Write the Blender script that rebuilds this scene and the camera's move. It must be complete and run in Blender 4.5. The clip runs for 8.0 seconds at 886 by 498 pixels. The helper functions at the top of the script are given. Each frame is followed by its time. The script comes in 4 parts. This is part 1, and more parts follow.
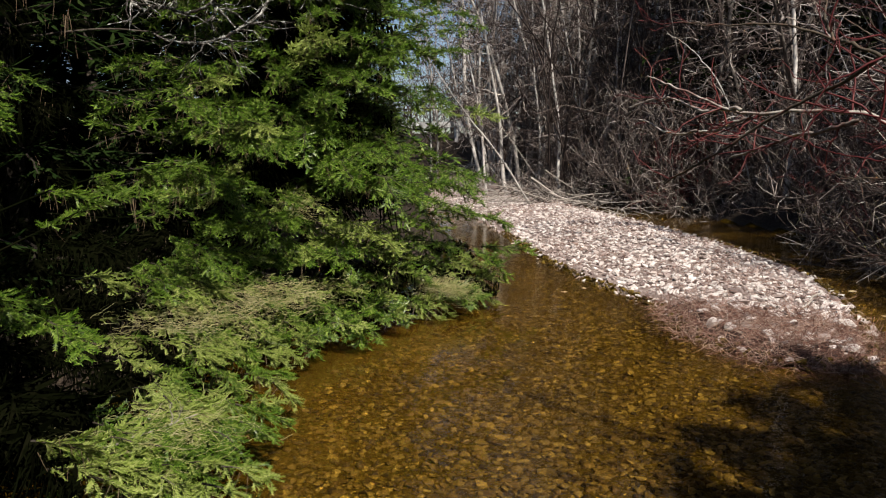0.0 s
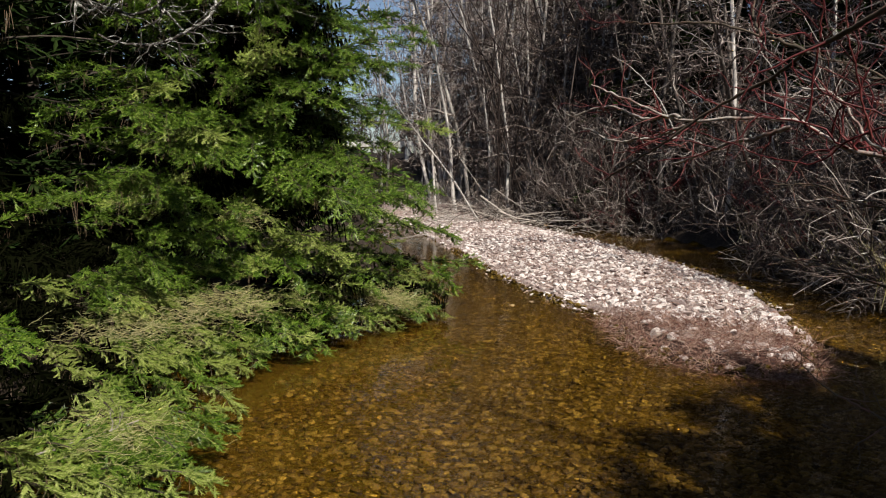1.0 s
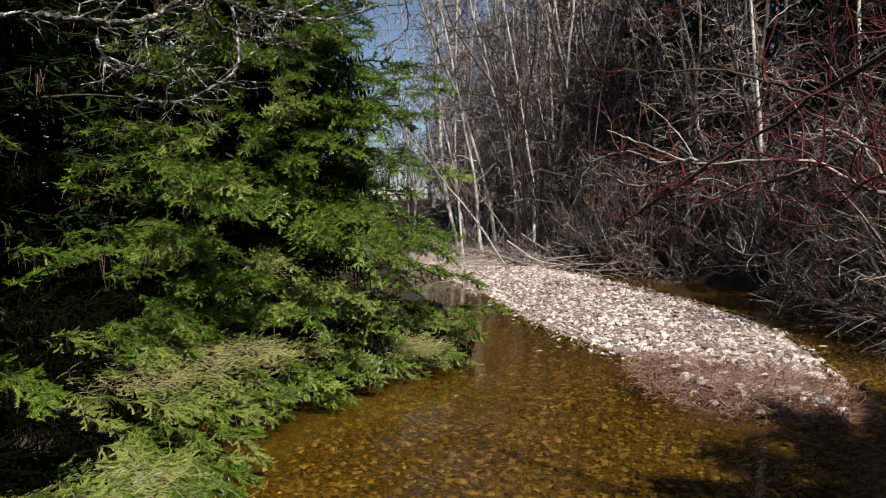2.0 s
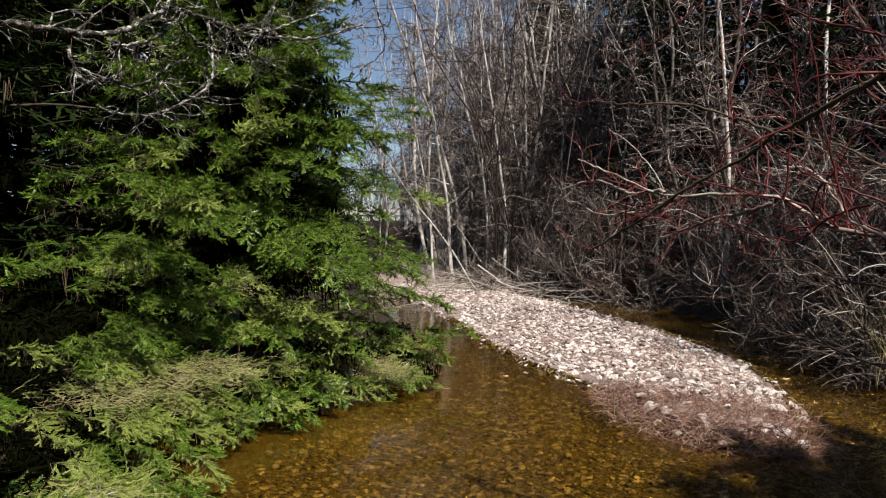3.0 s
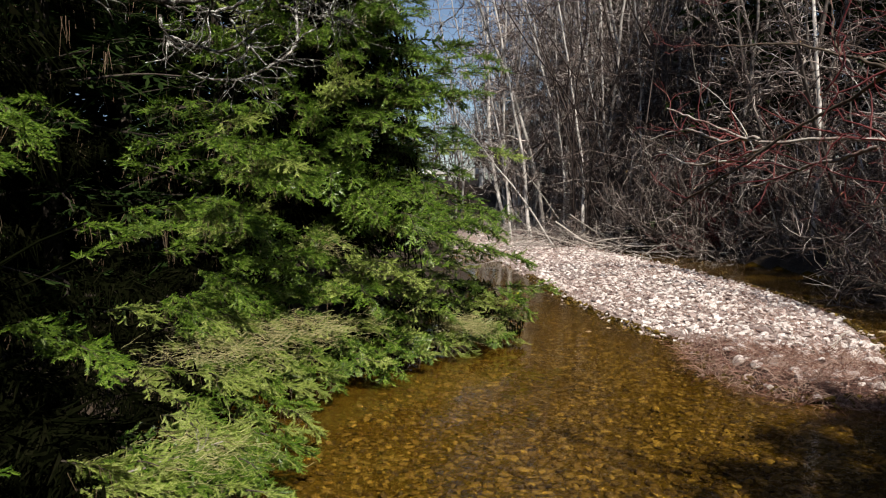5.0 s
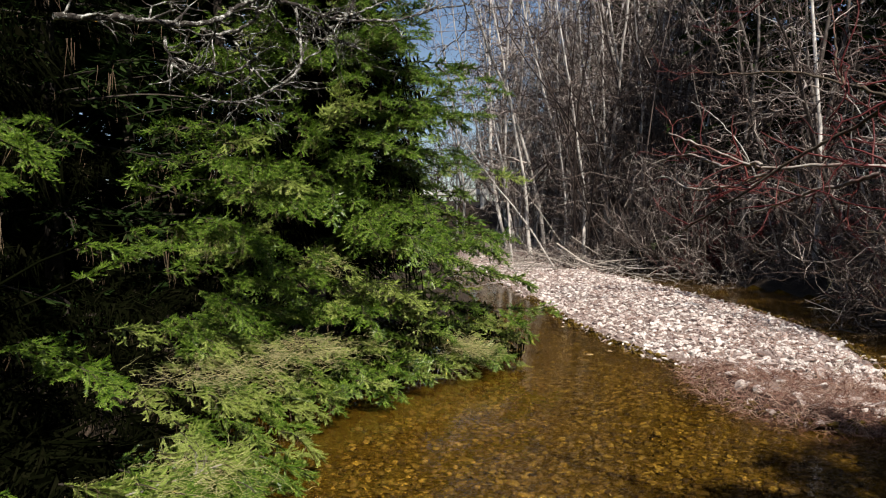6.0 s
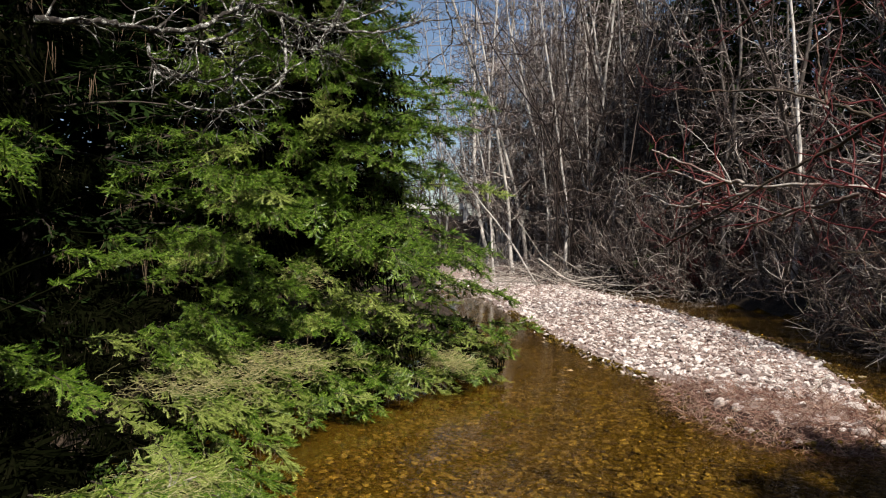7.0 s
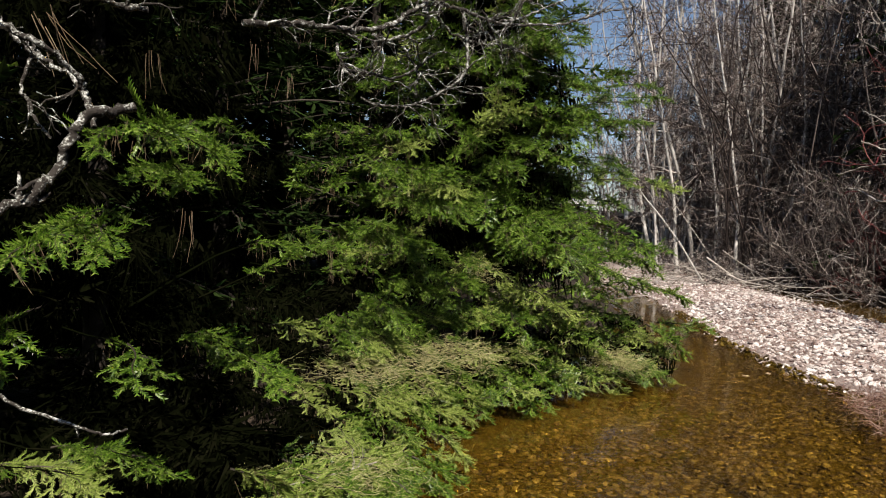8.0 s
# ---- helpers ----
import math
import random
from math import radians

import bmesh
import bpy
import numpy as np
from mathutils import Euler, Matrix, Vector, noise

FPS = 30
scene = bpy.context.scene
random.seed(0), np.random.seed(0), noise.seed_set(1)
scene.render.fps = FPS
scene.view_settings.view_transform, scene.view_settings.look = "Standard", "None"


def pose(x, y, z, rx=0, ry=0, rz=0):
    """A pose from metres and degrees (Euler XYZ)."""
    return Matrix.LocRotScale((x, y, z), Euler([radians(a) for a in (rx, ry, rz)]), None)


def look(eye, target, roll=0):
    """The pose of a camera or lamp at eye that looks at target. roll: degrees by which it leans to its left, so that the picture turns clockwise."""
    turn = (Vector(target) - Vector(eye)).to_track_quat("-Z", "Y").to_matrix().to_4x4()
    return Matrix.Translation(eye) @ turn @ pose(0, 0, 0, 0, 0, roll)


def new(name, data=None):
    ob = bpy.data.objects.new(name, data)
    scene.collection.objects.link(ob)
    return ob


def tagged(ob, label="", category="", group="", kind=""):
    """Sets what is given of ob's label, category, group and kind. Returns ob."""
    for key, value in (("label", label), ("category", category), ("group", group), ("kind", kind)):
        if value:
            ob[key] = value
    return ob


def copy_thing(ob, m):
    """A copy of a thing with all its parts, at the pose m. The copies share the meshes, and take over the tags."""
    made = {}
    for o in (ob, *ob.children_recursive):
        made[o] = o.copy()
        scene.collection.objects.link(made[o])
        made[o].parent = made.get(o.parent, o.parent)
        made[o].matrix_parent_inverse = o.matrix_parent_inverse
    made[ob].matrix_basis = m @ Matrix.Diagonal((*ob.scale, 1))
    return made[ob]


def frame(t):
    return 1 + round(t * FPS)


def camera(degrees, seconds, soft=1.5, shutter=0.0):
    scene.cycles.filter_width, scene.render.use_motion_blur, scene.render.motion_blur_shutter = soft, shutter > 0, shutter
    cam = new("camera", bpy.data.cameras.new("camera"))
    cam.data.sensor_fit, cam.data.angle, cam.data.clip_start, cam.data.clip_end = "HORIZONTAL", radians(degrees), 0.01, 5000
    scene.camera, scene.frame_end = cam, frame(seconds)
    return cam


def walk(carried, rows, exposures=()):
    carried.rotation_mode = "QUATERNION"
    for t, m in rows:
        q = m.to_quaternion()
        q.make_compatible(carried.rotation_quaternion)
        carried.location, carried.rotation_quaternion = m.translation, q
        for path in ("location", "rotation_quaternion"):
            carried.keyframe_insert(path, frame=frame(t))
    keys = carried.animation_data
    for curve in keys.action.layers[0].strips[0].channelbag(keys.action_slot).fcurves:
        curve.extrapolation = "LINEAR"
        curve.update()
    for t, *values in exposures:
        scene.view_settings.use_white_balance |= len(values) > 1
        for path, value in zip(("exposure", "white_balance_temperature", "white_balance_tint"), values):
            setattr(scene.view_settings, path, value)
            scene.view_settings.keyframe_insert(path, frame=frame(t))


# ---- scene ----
cam = camera(58.0, 8.0, soft=1.1)
PATH = [
    (0, (0.091, 0.074, 1.702), (0.077, 2.059, 1.455), -0.8),
    (0.5, (0.097, 0.032, 1.63), (0.23, 2.023, 1.488), 2.1),
    (1, (0.104, 0.035, 1.616), (0.215, 2.022, 1.42), -0.2),
    (1.5, (0.114, 0.023, 1.625), (0.168, 2.012, 1.424), -1.0),
    (2, (0.15, 0.019, 1.628), (0.191, 2.017, 1.546), -1.3),
    (2.2, (0.155, 0.019, 1.628), (0.202, 2.018, 1.592), -2.4),
    (3.3, (0.163, 0.02, 1.632), (0.292, 2.016, 1.61), 1.2),
    (3.5, (0.147, -0.009, 1.62), (0.28, 1.986, 1.601), 1.1),
    (4, (0.15, 0.002, 1.607), (0.313, 1.992, 1.51), -0.1),
    (4.5, (0.132, 0.009, 1.605), (0.228, 2.001, 1.452), -1.2),
    (5, (0.101, -0.002, 1.613), (0.026, 1.993, 1.485), -0.9),
    (5.2, (0.092, -0.011, 1.625), (-0.017, 1.983, 1.522), -0.5),
    (6.3, (0.097, 0.011, 1.627), (0.032, 2.01, 1.559), -0.6),
    (6.5, (0.097, 0.013, 1.627), (0.036, 2.012, 1.571), -0.6),
    (7, (0.096, 0.025, 1.62), (0.064, 2.024, 1.578), 0.5),
    (7.5, (0.049, 0.016, 1.62), (-0.064, 2.012, 1.586), 1.2),
    (7.8, (0.001, 0.028, 1.618), (-0.285, 2.007, 1.572), 1.3),
    (8, (-0.033, 0.043, 1.616), (-0.45, 1.998, 1.556), 1.2),
]
walk(cam, [(t, look(eye, target, roll)) for t, eye, target, roll in PATH],
     [(0.0, 0.37, 7000, 12), (2.0, 0.37, 7000, 12), (3.5, 0.48, 7000, 12), (8.0, 0.48, 7000, 12)])

# ---- light ----
SUN_ELEVATION, SUN_SIDE = radians(48), Vector((0.35, -0.94, 0.0)).normalized()
world = bpy.data.worlds.new("world")
scene.world = world
world.use_nodes = True
wn = world.node_tree
sky = wn.nodes.new("ShaderNodeTexSky")
sky.sky_type, sky.sun_disc = "NISHITA", False
sky.sun_elevation, sky.ozone_density, sky.air_density, sky.dust_density = SUN_ELEVATION, 3.2, 0.9, 0.5
sky.sun_rotation = math.atan2(SUN_SIDE.x, SUN_SIDE.y)
wn.links.new(sky.outputs[0], wn.nodes["Background"].inputs[0])
wn.nodes["Background"].inputs[1].default_value = 0.072
sun = new("sun", bpy.data.lights.new("sun", "SUN"))
sun.data.energy, sun.data.angle, sun.data.color = 5.0, radians(0.6), (1.0, 0.95, 0.87)
to_sun = SUN_SIDE * math.cos(SUN_ELEVATION) + Vector((0, 0, math.sin(SUN_ELEVATION)))
sun.matrix_world = look(to_sun * 40, (0, 0, 0))


# ---- materials ----
def material(name, stops, scale=8.0, detail=6.0, rough=0.8, bump=0.4, bump_scale=40.0, pieces=0.5, fine=0.35,
             stretch=(1, 1, 1), specular=0.3, translucent=0.0, depth=0.01):
    """A surface whose colour runs through stops by noise at two scales and, for pieces, by piece."""
    m = bpy.data.materials.new(name)
    m.use_nodes = True
    t = m.node_tree
    n, link = t.nodes, t.links.new
    b = n["Principled BSDF"]
    co = n.new("ShaderNodeTexCoord")
    mp = n.new("ShaderNodeMapping")
    mp.inputs["Scale"].default_value = stretch
    link(co.outputs["Object"], mp.inputs[0])
    big, small, rel = (n.new("ShaderNodeTexNoise") for _ in range(3))
    for k, sc in ((big, scale), (small, scale * 7.3), (rel, bump_scale)):
        k.inputs["Scale"].default_value, k.inputs["Detail"].default_value = sc, detail
        link(mp.outputs[0], k.inputs["Vector"])
    mixed = n.new("ShaderNodeMix")
    mixed.inputs[0].default_value = fine
    link(big.outputs["Fac"], mixed.inputs[2])
    link(small.outputs["Fac"], mixed.inputs[3])
    spread = n.new("ShaderNodeMapRange")
    spread.inputs[1].default_value, spread.inputs[2].default_value = 0.3, 0.7
    link(mixed.outputs[0], spread.inputs[0])
    info, geo = n.new("ShaderNodeObjectInfo"), n.new("ShaderNodeNewGeometry")
    add, wrap = n.new("ShaderNodeMath"), n.new("ShaderNodeMath")
    wrap.operation = "FRACT"
    link(info.outputs["Random"], add.inputs[0])
    link(geo.outputs["Random Per Island"], add.inputs[1])
    link(add.outputs[0], wrap.inputs[0])
    pick = n.new("ShaderNodeMix")
    pick.inputs[0].default_value = pieces
    link(spread.outputs[0], pick.inputs[2])
    link(wrap.outputs[0], pick.inputs[3])
    ramp = n.new("ShaderNodeValToRGB")
    while len(ramp.color_ramp.elements) < len(stops):
        ramp.color_ramp.elements.new(0.5)
    for e, (at, c) in zip(ramp.color_ramp.elements, stops):
        e.position, e.color = at, (*c, 1)
    link(pick.outputs[0], ramp.inputs[0])
    link(ramp.outputs[0], b.inputs["Base Color"])
    b.inputs["Roughness"].default_value = rough
    b.inputs["Specular IOR Level"].default_value = specular
    if bump:
        bp = n.new("ShaderNodeBump")
        bp.inputs["Strength"].default_value, bp.inputs["Distance"].default_value = bump, depth
        link(rel.outputs["Fac"], bp.inputs["Height"])
        link(bp.outputs[0], b.inputs["Normal"])
    if translucent:
        tr, mx = n.new("ShaderNodeBsdfTranslucent"), n.new("ShaderNodeMixShader")
        mx.inputs[0].default_value = translucent
        link(ramp.outputs[0], tr.inputs[0])
        link(b.outputs[0], mx.inputs[1])
        link(tr.outputs[0], mx.inputs[2])
        link(mx.outputs[0], n["Material Output"].inputs[0])
    return m


M_NEEDLE = material("fir_needles", [(0.0, (0.008, 0.027, 0.002)), (0.33, (0.042, 0.105, 0.008)), (0.65, (0.150, 0.258, 0.026)), (1.0, (0.44, 0.52, 0.17))],
                    scale=2.2, rough=0.36, bump=0, pieces=0.6, specular=0.5, translucent=0.28)
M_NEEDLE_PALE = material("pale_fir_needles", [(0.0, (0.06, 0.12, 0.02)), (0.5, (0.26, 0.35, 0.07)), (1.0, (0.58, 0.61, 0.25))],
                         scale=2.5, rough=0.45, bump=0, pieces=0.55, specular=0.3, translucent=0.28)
M_FIR_BARK = material("fir_bark", [(0.0, (0.012, 0.009, 0.007)), (0.6, (0.034, 0.027, 0.021)), (1.0, (0.12, 0.105, 0.09))], scale=14, rough=0.9, bump=0.7)
# darker copy of the fir needles: the wood's shade put into the colour
M_SHADE_NEEDLE = material("shade_toned_needles", [(0.0, (0.004, 0.009, 0.003)), (0.5, (0.014, 0.029, 0.008)), (1.0, (0.040, 0.062, 0.018))], scale=1.2, rough=0.6, bump=0, pieces=0.5, specular=0.0, translucent=0.15)
# near black: the deep shade inside the crowns, put into the colour
M_INNER_SHADE = material("near_black_inner_shade", [(0.0, (0.002, 0.003, 0.001)), (0.6, (0.004, 0.005, 0.002)), (1.0, (0.010, 0.010, 0.005))], scale=6, rough=0.9, bump=0, specular=0.0)
M_FARTWIG = material("far_twigs", [(0.0, (0.014, 0.009, 0.008)), (0.5, (0.045, 0.032, 0.028)), (0.85, (0.13, 0.105, 0.094)), (1.0, (0.42, 0.38, 0.35))], scale=2, rough=0.8, bump=0, pieces=0.8)
M_DEAD = material("dead_needles", [(0.0, (0.06, 0.04, 0.025)), (0.5, (0.15, 0.105, 0.065)), (1.0, (0.30, 0.24, 0.17))], scale=5, rough=0.8, bump=0)
M_STRAW = material("dry_grass", [(0.0, (0.24, 0.23, 0.08)), (0.5, (0.50, 0.47, 0.22)), (1.0, (0.72, 0.68, 0.42))], scale=5, rough=0.75, bump=0, translucent=0.15)
M_BIRCH = material("pale_bark", [(0.0, (0.06, 0.053, 0.048)), (0.3, (0.26, 0.245, 0.23)), (0.6, (0.52, 0.50, 0.48)), (1.0, (0.74, 0.72, 0.70))], scale=6, rough=0.75, bump=0.4,
                   stretch=(1, 1, 0.5), pieces=0.25)
M_ALDER = material("grey_bark", [(0.0, (0.03, 0.026, 0.023)), (0.5, (0.10, 0.086, 0.078)), (1.0, (0.33, 0.31, 0.29))], scale=7, rough=0.85, bump=0.5, pieces=0.3)
M_TWIG = material("bare_twigs", [(0.0, (0.012, 0.008, 0.007)), (0.42, (0.05, 0.034, 0.030)), (0.62, (0.16, 0.125, 0.112)), (0.8, (0.46, 0.41, 0.38)), (1.0, (0.72, 0.68, 0.64))], scale=3, rough=0.7, bump=0, pieces=0.7)
M_RED = material("red_twigs", [(0.0, (0.03, 0.008, 0.008)), (0.5, (0.095, 0.016, 0.018)), (0.8, (0.16, 0.045, 0.042)), (1.0, (0.36, 0.26, 0.23))], scale=9, rough=0.5, bump=0.1, pieces=0.5)
M_REDLIMB = material("dogwood_bark", [(0.0, (0.14, 0.04, 0.04)), (0.35, (0.20, 0.14, 0.125)), (0.6, (0.40, 0.37, 0.34)), (1.0, (0.60, 0.58, 0.54))], scale=7,
                     rough=0.6, bump=0.3, pieces=0.2)
M_OLIVE = material("olive_bark", [(0.0, (0.035, 0.028, 0.022)), (0.5, (0.085, 0.07, 0.052)), (0.8, (0.16, 0.075, 0.06)), (1.0, (0.28, 0.26, 0.20))], scale=12, rough=0.7, bump=0.4, pieces=0.1)
M_LICHEN = material("lichened_bark", [(0.0, (0.014, 0.012, 0.011)), (0.50, (0.040, 0.034, 0.030)), (0.60, (0.20, 0.205, 0.19)), (0.72, (0.58, 0.59, 0.57)), (1.0, (0.76, 0.77, 0.74))], scale=30,
                    rough=0.95, bump=0.9, bump_scale=120, pieces=0.1, fine=0.45, depth=0.004)
M_GRAVEL = material("pale_gravel", [(0.0, (0.05, 0.042, 0.04)), (0.14, (0.20, 0.155, 0.15)), (0.38, (0.42, 0.35, 0.33)), (0.62, (0.56, 0.53, 0.52)), (0.8, (0.66, 0.595, 0.575)), (1.0, (0.82, 0.80, 0.79))], scale=9, rough=0.85,
                    bump=0.5, bump_scale=60, pieces=0.75)
M_BEDSTONE = material("wet_stone", [(0.0, (0.003, 0.002, 0.001)), (0.25, (0.014, 0.008, 0.002)), (0.42, (0.055, 0.032, 0.005)), (0.52, (0.115, 0.070, 0.010)), (0.60, (0.045, 0.031, 0.006)), (0.74, (0.15, 0.098, 0.016)), (0.88, (0.27, 0.195, 0.045)), (1.0, (0.66, 0.55, 0.30))], scale=80,
                      rough=0.55, bump=1.0, bump_scale=70, pieces=0.5, fine=0.55, specular=0.15)
M_GROUND = material("leaf_litter", [(0.0, (0.008, 0.006, 0.004)), (0.5, (0.027, 0.019, 0.013)), (1.0, (0.10, 0.074, 0.055))], scale=3.5, rough=0.95, bump=0.9,
                    bump_scale=26, pieces=0.0, fine=0.6, depth=0.03)
M_BED = material("silt_and_pebbles", [(0.0, (0.004, 0.002, 0.001)), (0.45, (0.032, 0.020, 0.003)), (0.75, (0.085, 0.055, 0.009)), (1.0, (0.20, 0.14, 0.035))], scale=34, rough=0.8, bump=0.8,
                 bump_scale=30, pieces=0.0, fine=0.6, depth=0.02, specular=0.0)
M_BARGROUND = material("sand_and_fine_gravel", [(0.0, (0.07, 0.045, 0.04)), (0.45, (0.22, 0.165, 0.148)), (1.0, (0.50, 0.44, 0.41))], scale=14, rough=0.95, bump=0.9,
                       bump_scale=60, pieces=0.0, fine=0.65, depth=0.02)
M_PEAT = material("wet_peaty_soil", [(0.0, (0.012, 0.006, 0.005)), (0.5, (0.040, 0.018, 0.014)), (1.0, (0.11, 0.06, 0.048))], scale=9, rough=0.7, bump=0.9, bump_scale=35, pieces=0.0, depth=0.02)
M_ROOT = material("red_brown_rootlets", [(0.0, (0.055, 0.018, 0.013)), (0.5, (0.25, 0.13, 0.10)), (1.0, (0.60, 0.47, 0.39))], scale=5, rough=0.8, bump=0, pieces=0.7)
M_WOOD = material("weathered_wood", [(0.0, (0.16, 0.14, 0.125)), (0.5, (0.36, 0.33, 0.30)), (1.0, (0.60, 0.57, 0.53))], scale=6, rough=0.85, bump=0.5,
                  stretch=(1, 1, 4), pieces=0.3)
M_WHITE = material("white_painted_steel", [(0.0, (0.55, 0.55, 0.54)), (0.5, (0.74, 0.74, 0.73)), (1.0, (0.82, 0.82, 0.81))], scale=3, rough=0.5, bump=0.1, pieces=0.1)
M_CONCRETE = material("dark_concrete", [(0.0, (0.07, 0.065, 0.06)), (0.5, (0.14, 0.13, 0.125)), (1.0, (0.25, 0.24, 0.23))], scale=2, rough=0.9, bump=0.4, pieces=0.1)


def water_material():
    m = bpy.data.materials.new("amber_stream_water")
    m.use_nodes = True
    t = m.node_tree
    b = t.nodes["Principled BSDF"]
    b.inputs["Base Color"].default_value = (0.90, 0.70, 0.36, 1)
    b.inputs["Roughness"].default_value = 0.0
    b.inputs["IOR"].default_value = 1.16
    b.inputs["Transmission Weight"].default_value = 1.0
    b.inputs["Specular IOR Level"].default_value = 0.12
    co, mp = t.nodes.new("ShaderNodeTexCoord"), t.nodes.new("ShaderNodeMapping")
    mp.inputs["Scale"].default_value = (1.0, 0.6, 1.0)
    ns, bp = t.nodes.new("ShaderNodeTexNoise"), t.nodes.new("ShaderNodeBump")
    ns.inputs["Scale"].default_value, ns.inputs["Detail"].default_value = 20.0, 2.5
    bp.inputs["Strength"].default_value, bp.inputs["Distance"].default_value = 0.16, 0.010
    t.links.new(co.outputs["Object"], mp.inputs[0])
    t.links.new(mp.outputs[0], ns.inputs["Vector"])
    t.links.new(ns.outputs["Fac"], bp.inputs["Height"])
    t.links.new(bp.outputs[0], b.inputs["Normal"])
    return m


M_WATER = water_material()


# ---- mesh making ----
class Heap:
    """Gathers triangles and four-sided faces of one mesh."""

    def __init__(self):
        self.v, self.f, self.m, self.count = [], [], [], 0

    def add(self, v, f, slot=0):
        v, f = np.asarray(v, float), np.asarray(f, int)
        self.v.append(v)
        self.f.append(f + self.count)
        self.m.append(np.full(len(f), slot))
        self.count += len(v)

    def mesh(self, name, materials, smooth=True):
        me = bpy.data.meshes.new(name)
        v = np.concatenate(self.v)
        loops = np.concatenate([f.ravel() for f in self.f])
        sizes = np.concatenate([np.full(len(f), f.shape[1]) for f in self.f])
        me.vertices.add(len(v))
        me.vertices.foreach_set("co", v.astype(np.float32).ravel())
        me.loops.add(len(loops))
        me.loops.foreach_set("vertex_index", loops.astype(np.int32))
        me.polygons.add(len(sizes))
        me.polygons.foreach_set("loop_start", np.r_[0, np.cumsum(sizes)[:-1]].astype(np.int32))
        me.polygons.foreach_set("loop_total", sizes.astype(np.int32))
        me.polygons.foreach_set("material_index", np.concatenate(self.m).astype(np.int32))
        me.polygons.foreach_set("use_smooth", np.full(len(sizes), smooth))
        for m in materials:
            me.materials.append(m)
        me.update(calc_edges=True)
        return me


def tube(heap, p, r, k=4, slot=0):
    """A round-sided tube along the points p with the radii r."""
    p = np.asarray(p, float)
    n = len(p)
    r = np.broadcast_to(np.asarray(r, float), (n,))
    d = np.gradient(p, axis=0)
    d /= np.linalg.norm(d, axis=1)[:, None] + 1e-9
    ref = np.array([0.31, 0.87, 0.38]) if abs(d[0][2]) > 0.7 else np.array([0.11, 0.23, 0.97])
    u = np.cross(d, ref)
    u /= np.linalg.norm(u, axis=1)[:, None] + 1e-9
    w = np.cross(d, u)
    a = np.arange(k) * 2 * np.pi / k
    v = p[:, None] + r[:, None, None] * (np.cos(a)[None, :, None] * u[:, None] + np.sin(a)[None, :, None] * w[:, None])
    i, j = np.arange(n - 1)[:, None] * k, np.arange(k)[None]
    q = np.stack([i + j, i + (j + 1) % k, i + k + (j + 1) % k, i + k + j], -1).reshape(-1, 4)
    heap.add(v.reshape(-1, 3), q, slot)


def unit(v):
    v = np.asarray(v, float)
    return v / (np.linalg.norm(v) + 1e-9)


def limb(rng, p, d, length, n, wander, lift=0.0):
    """A wandering line of n steps from p along d."""
    p, d = np.array(p, float), unit(d)
    out = [p.copy()]
    for _ in range(n):
        d = unit(d + rng.normal(0, wander, 3) + (0, 0, lift))
        p = p + d * length / n
        out.append(p.copy())
    return np.array(out)


def curve(points, n):
    """n points on a smooth line through a few points."""
    p = np.asarray(points, float)
    p = np.vstack([2 * p[0] - p[1], p, 2 * p[-1] - p[-2]])
    t = np.linspace(0, len(p) - 3 - 1e-6, n)
    i = t.astype(int)
    u = (t - i)[:, None]
    a, b, c, d = p[i], p[i + 1], p[i + 2], p[i + 3]
    return 0.5 * (2 * b + (c - a) * u + (2 * a - 5 * b + 4 * c - d) * u ** 2 + (3 * b - a - 3 * c + d) * u ** 3)


def part(name, me, parent, m=None, label=""):
    ob = new(name, me)
    ob.parent = parent
    if m is not None:
        ob.matrix_basis = m
    return tagged(ob, label) if label else ob


def thing(name, at, label, category, group="", kind=""):
    e = new(name)
    e.empty_display_size = 0.1
    e.location = at
    return tagged(e, label, category, group, kind)


# ---- the lie of the land ----
LEFT_Y, LEFT_X = (-60, 0, 1.5, 3, 4.6, 5.8, 7, 8.4, 10, 14, 22, 26, 30, 120), (-3, -2.8, -2.5, -2.4, -2.3, -2.1, -1.8, -1.2, -0.4, 0.3, -0.5, -0.2, 3, 3)
RIGHT_Y, RIGHT_X = (-60, 0, 2, 4, 6, 8, 10.5, 13.7, 16, 18, 20.7, 23, 26, 30, 120), (3, 3, 3.4, 4.2, 4.9, 5.6, 6.4, 6.75, 6.6, 6.3, 6.0, 5.2, 4.9, 3.2, 3)
BAR_Y, BAR_L = (5.9, 6.1, 6.5, 7.1, 8.4, 9.5, 10.6, 12.2, 16.9, 19.9, 24.7, 26), (3.1, 2.75, 2.55, 2.34, 2.42, 2.1, 1.85, 1.6, 1.19, 0.78, 0.08, 0)
BAR_RY, BAR_R = (5.9, 6.3, 6.7, 7.3, 7.9, 8.9, 10.2, 11.8, 13.8, 17, 20, 22.4, 26), (3.2, 3.42, 3.6, 3.86, 4.08, 4.38, 4.7, 4.84, 4.8, 4.55, 4.2, 3.85, 3.8)
# where the pale stones give way to the root mat at the bar's nose
NOSE_X, NOSE_Y = (2.3, 2.43, 2.77, 2.97, 3.25, 3.66, 4.3), (8.5, 8.4, 7.8, 7.35, 7.05, 7.1, 7.6)


def smooth(a, b, x):
    t = np.clip((x - a) / (b - a), 0, 1)
    return t * t * (3 - 2 * t)


def bump_noise(x, y):
    return (np.sin(x * 1.7 + 0.6 * y) * np.sin(y * 1.3 - 0.4 * x) + 0.5 * np.sin(x * 4.1 - y * 2.3) * np.sin(y * 3.7 + x)) * 0.5


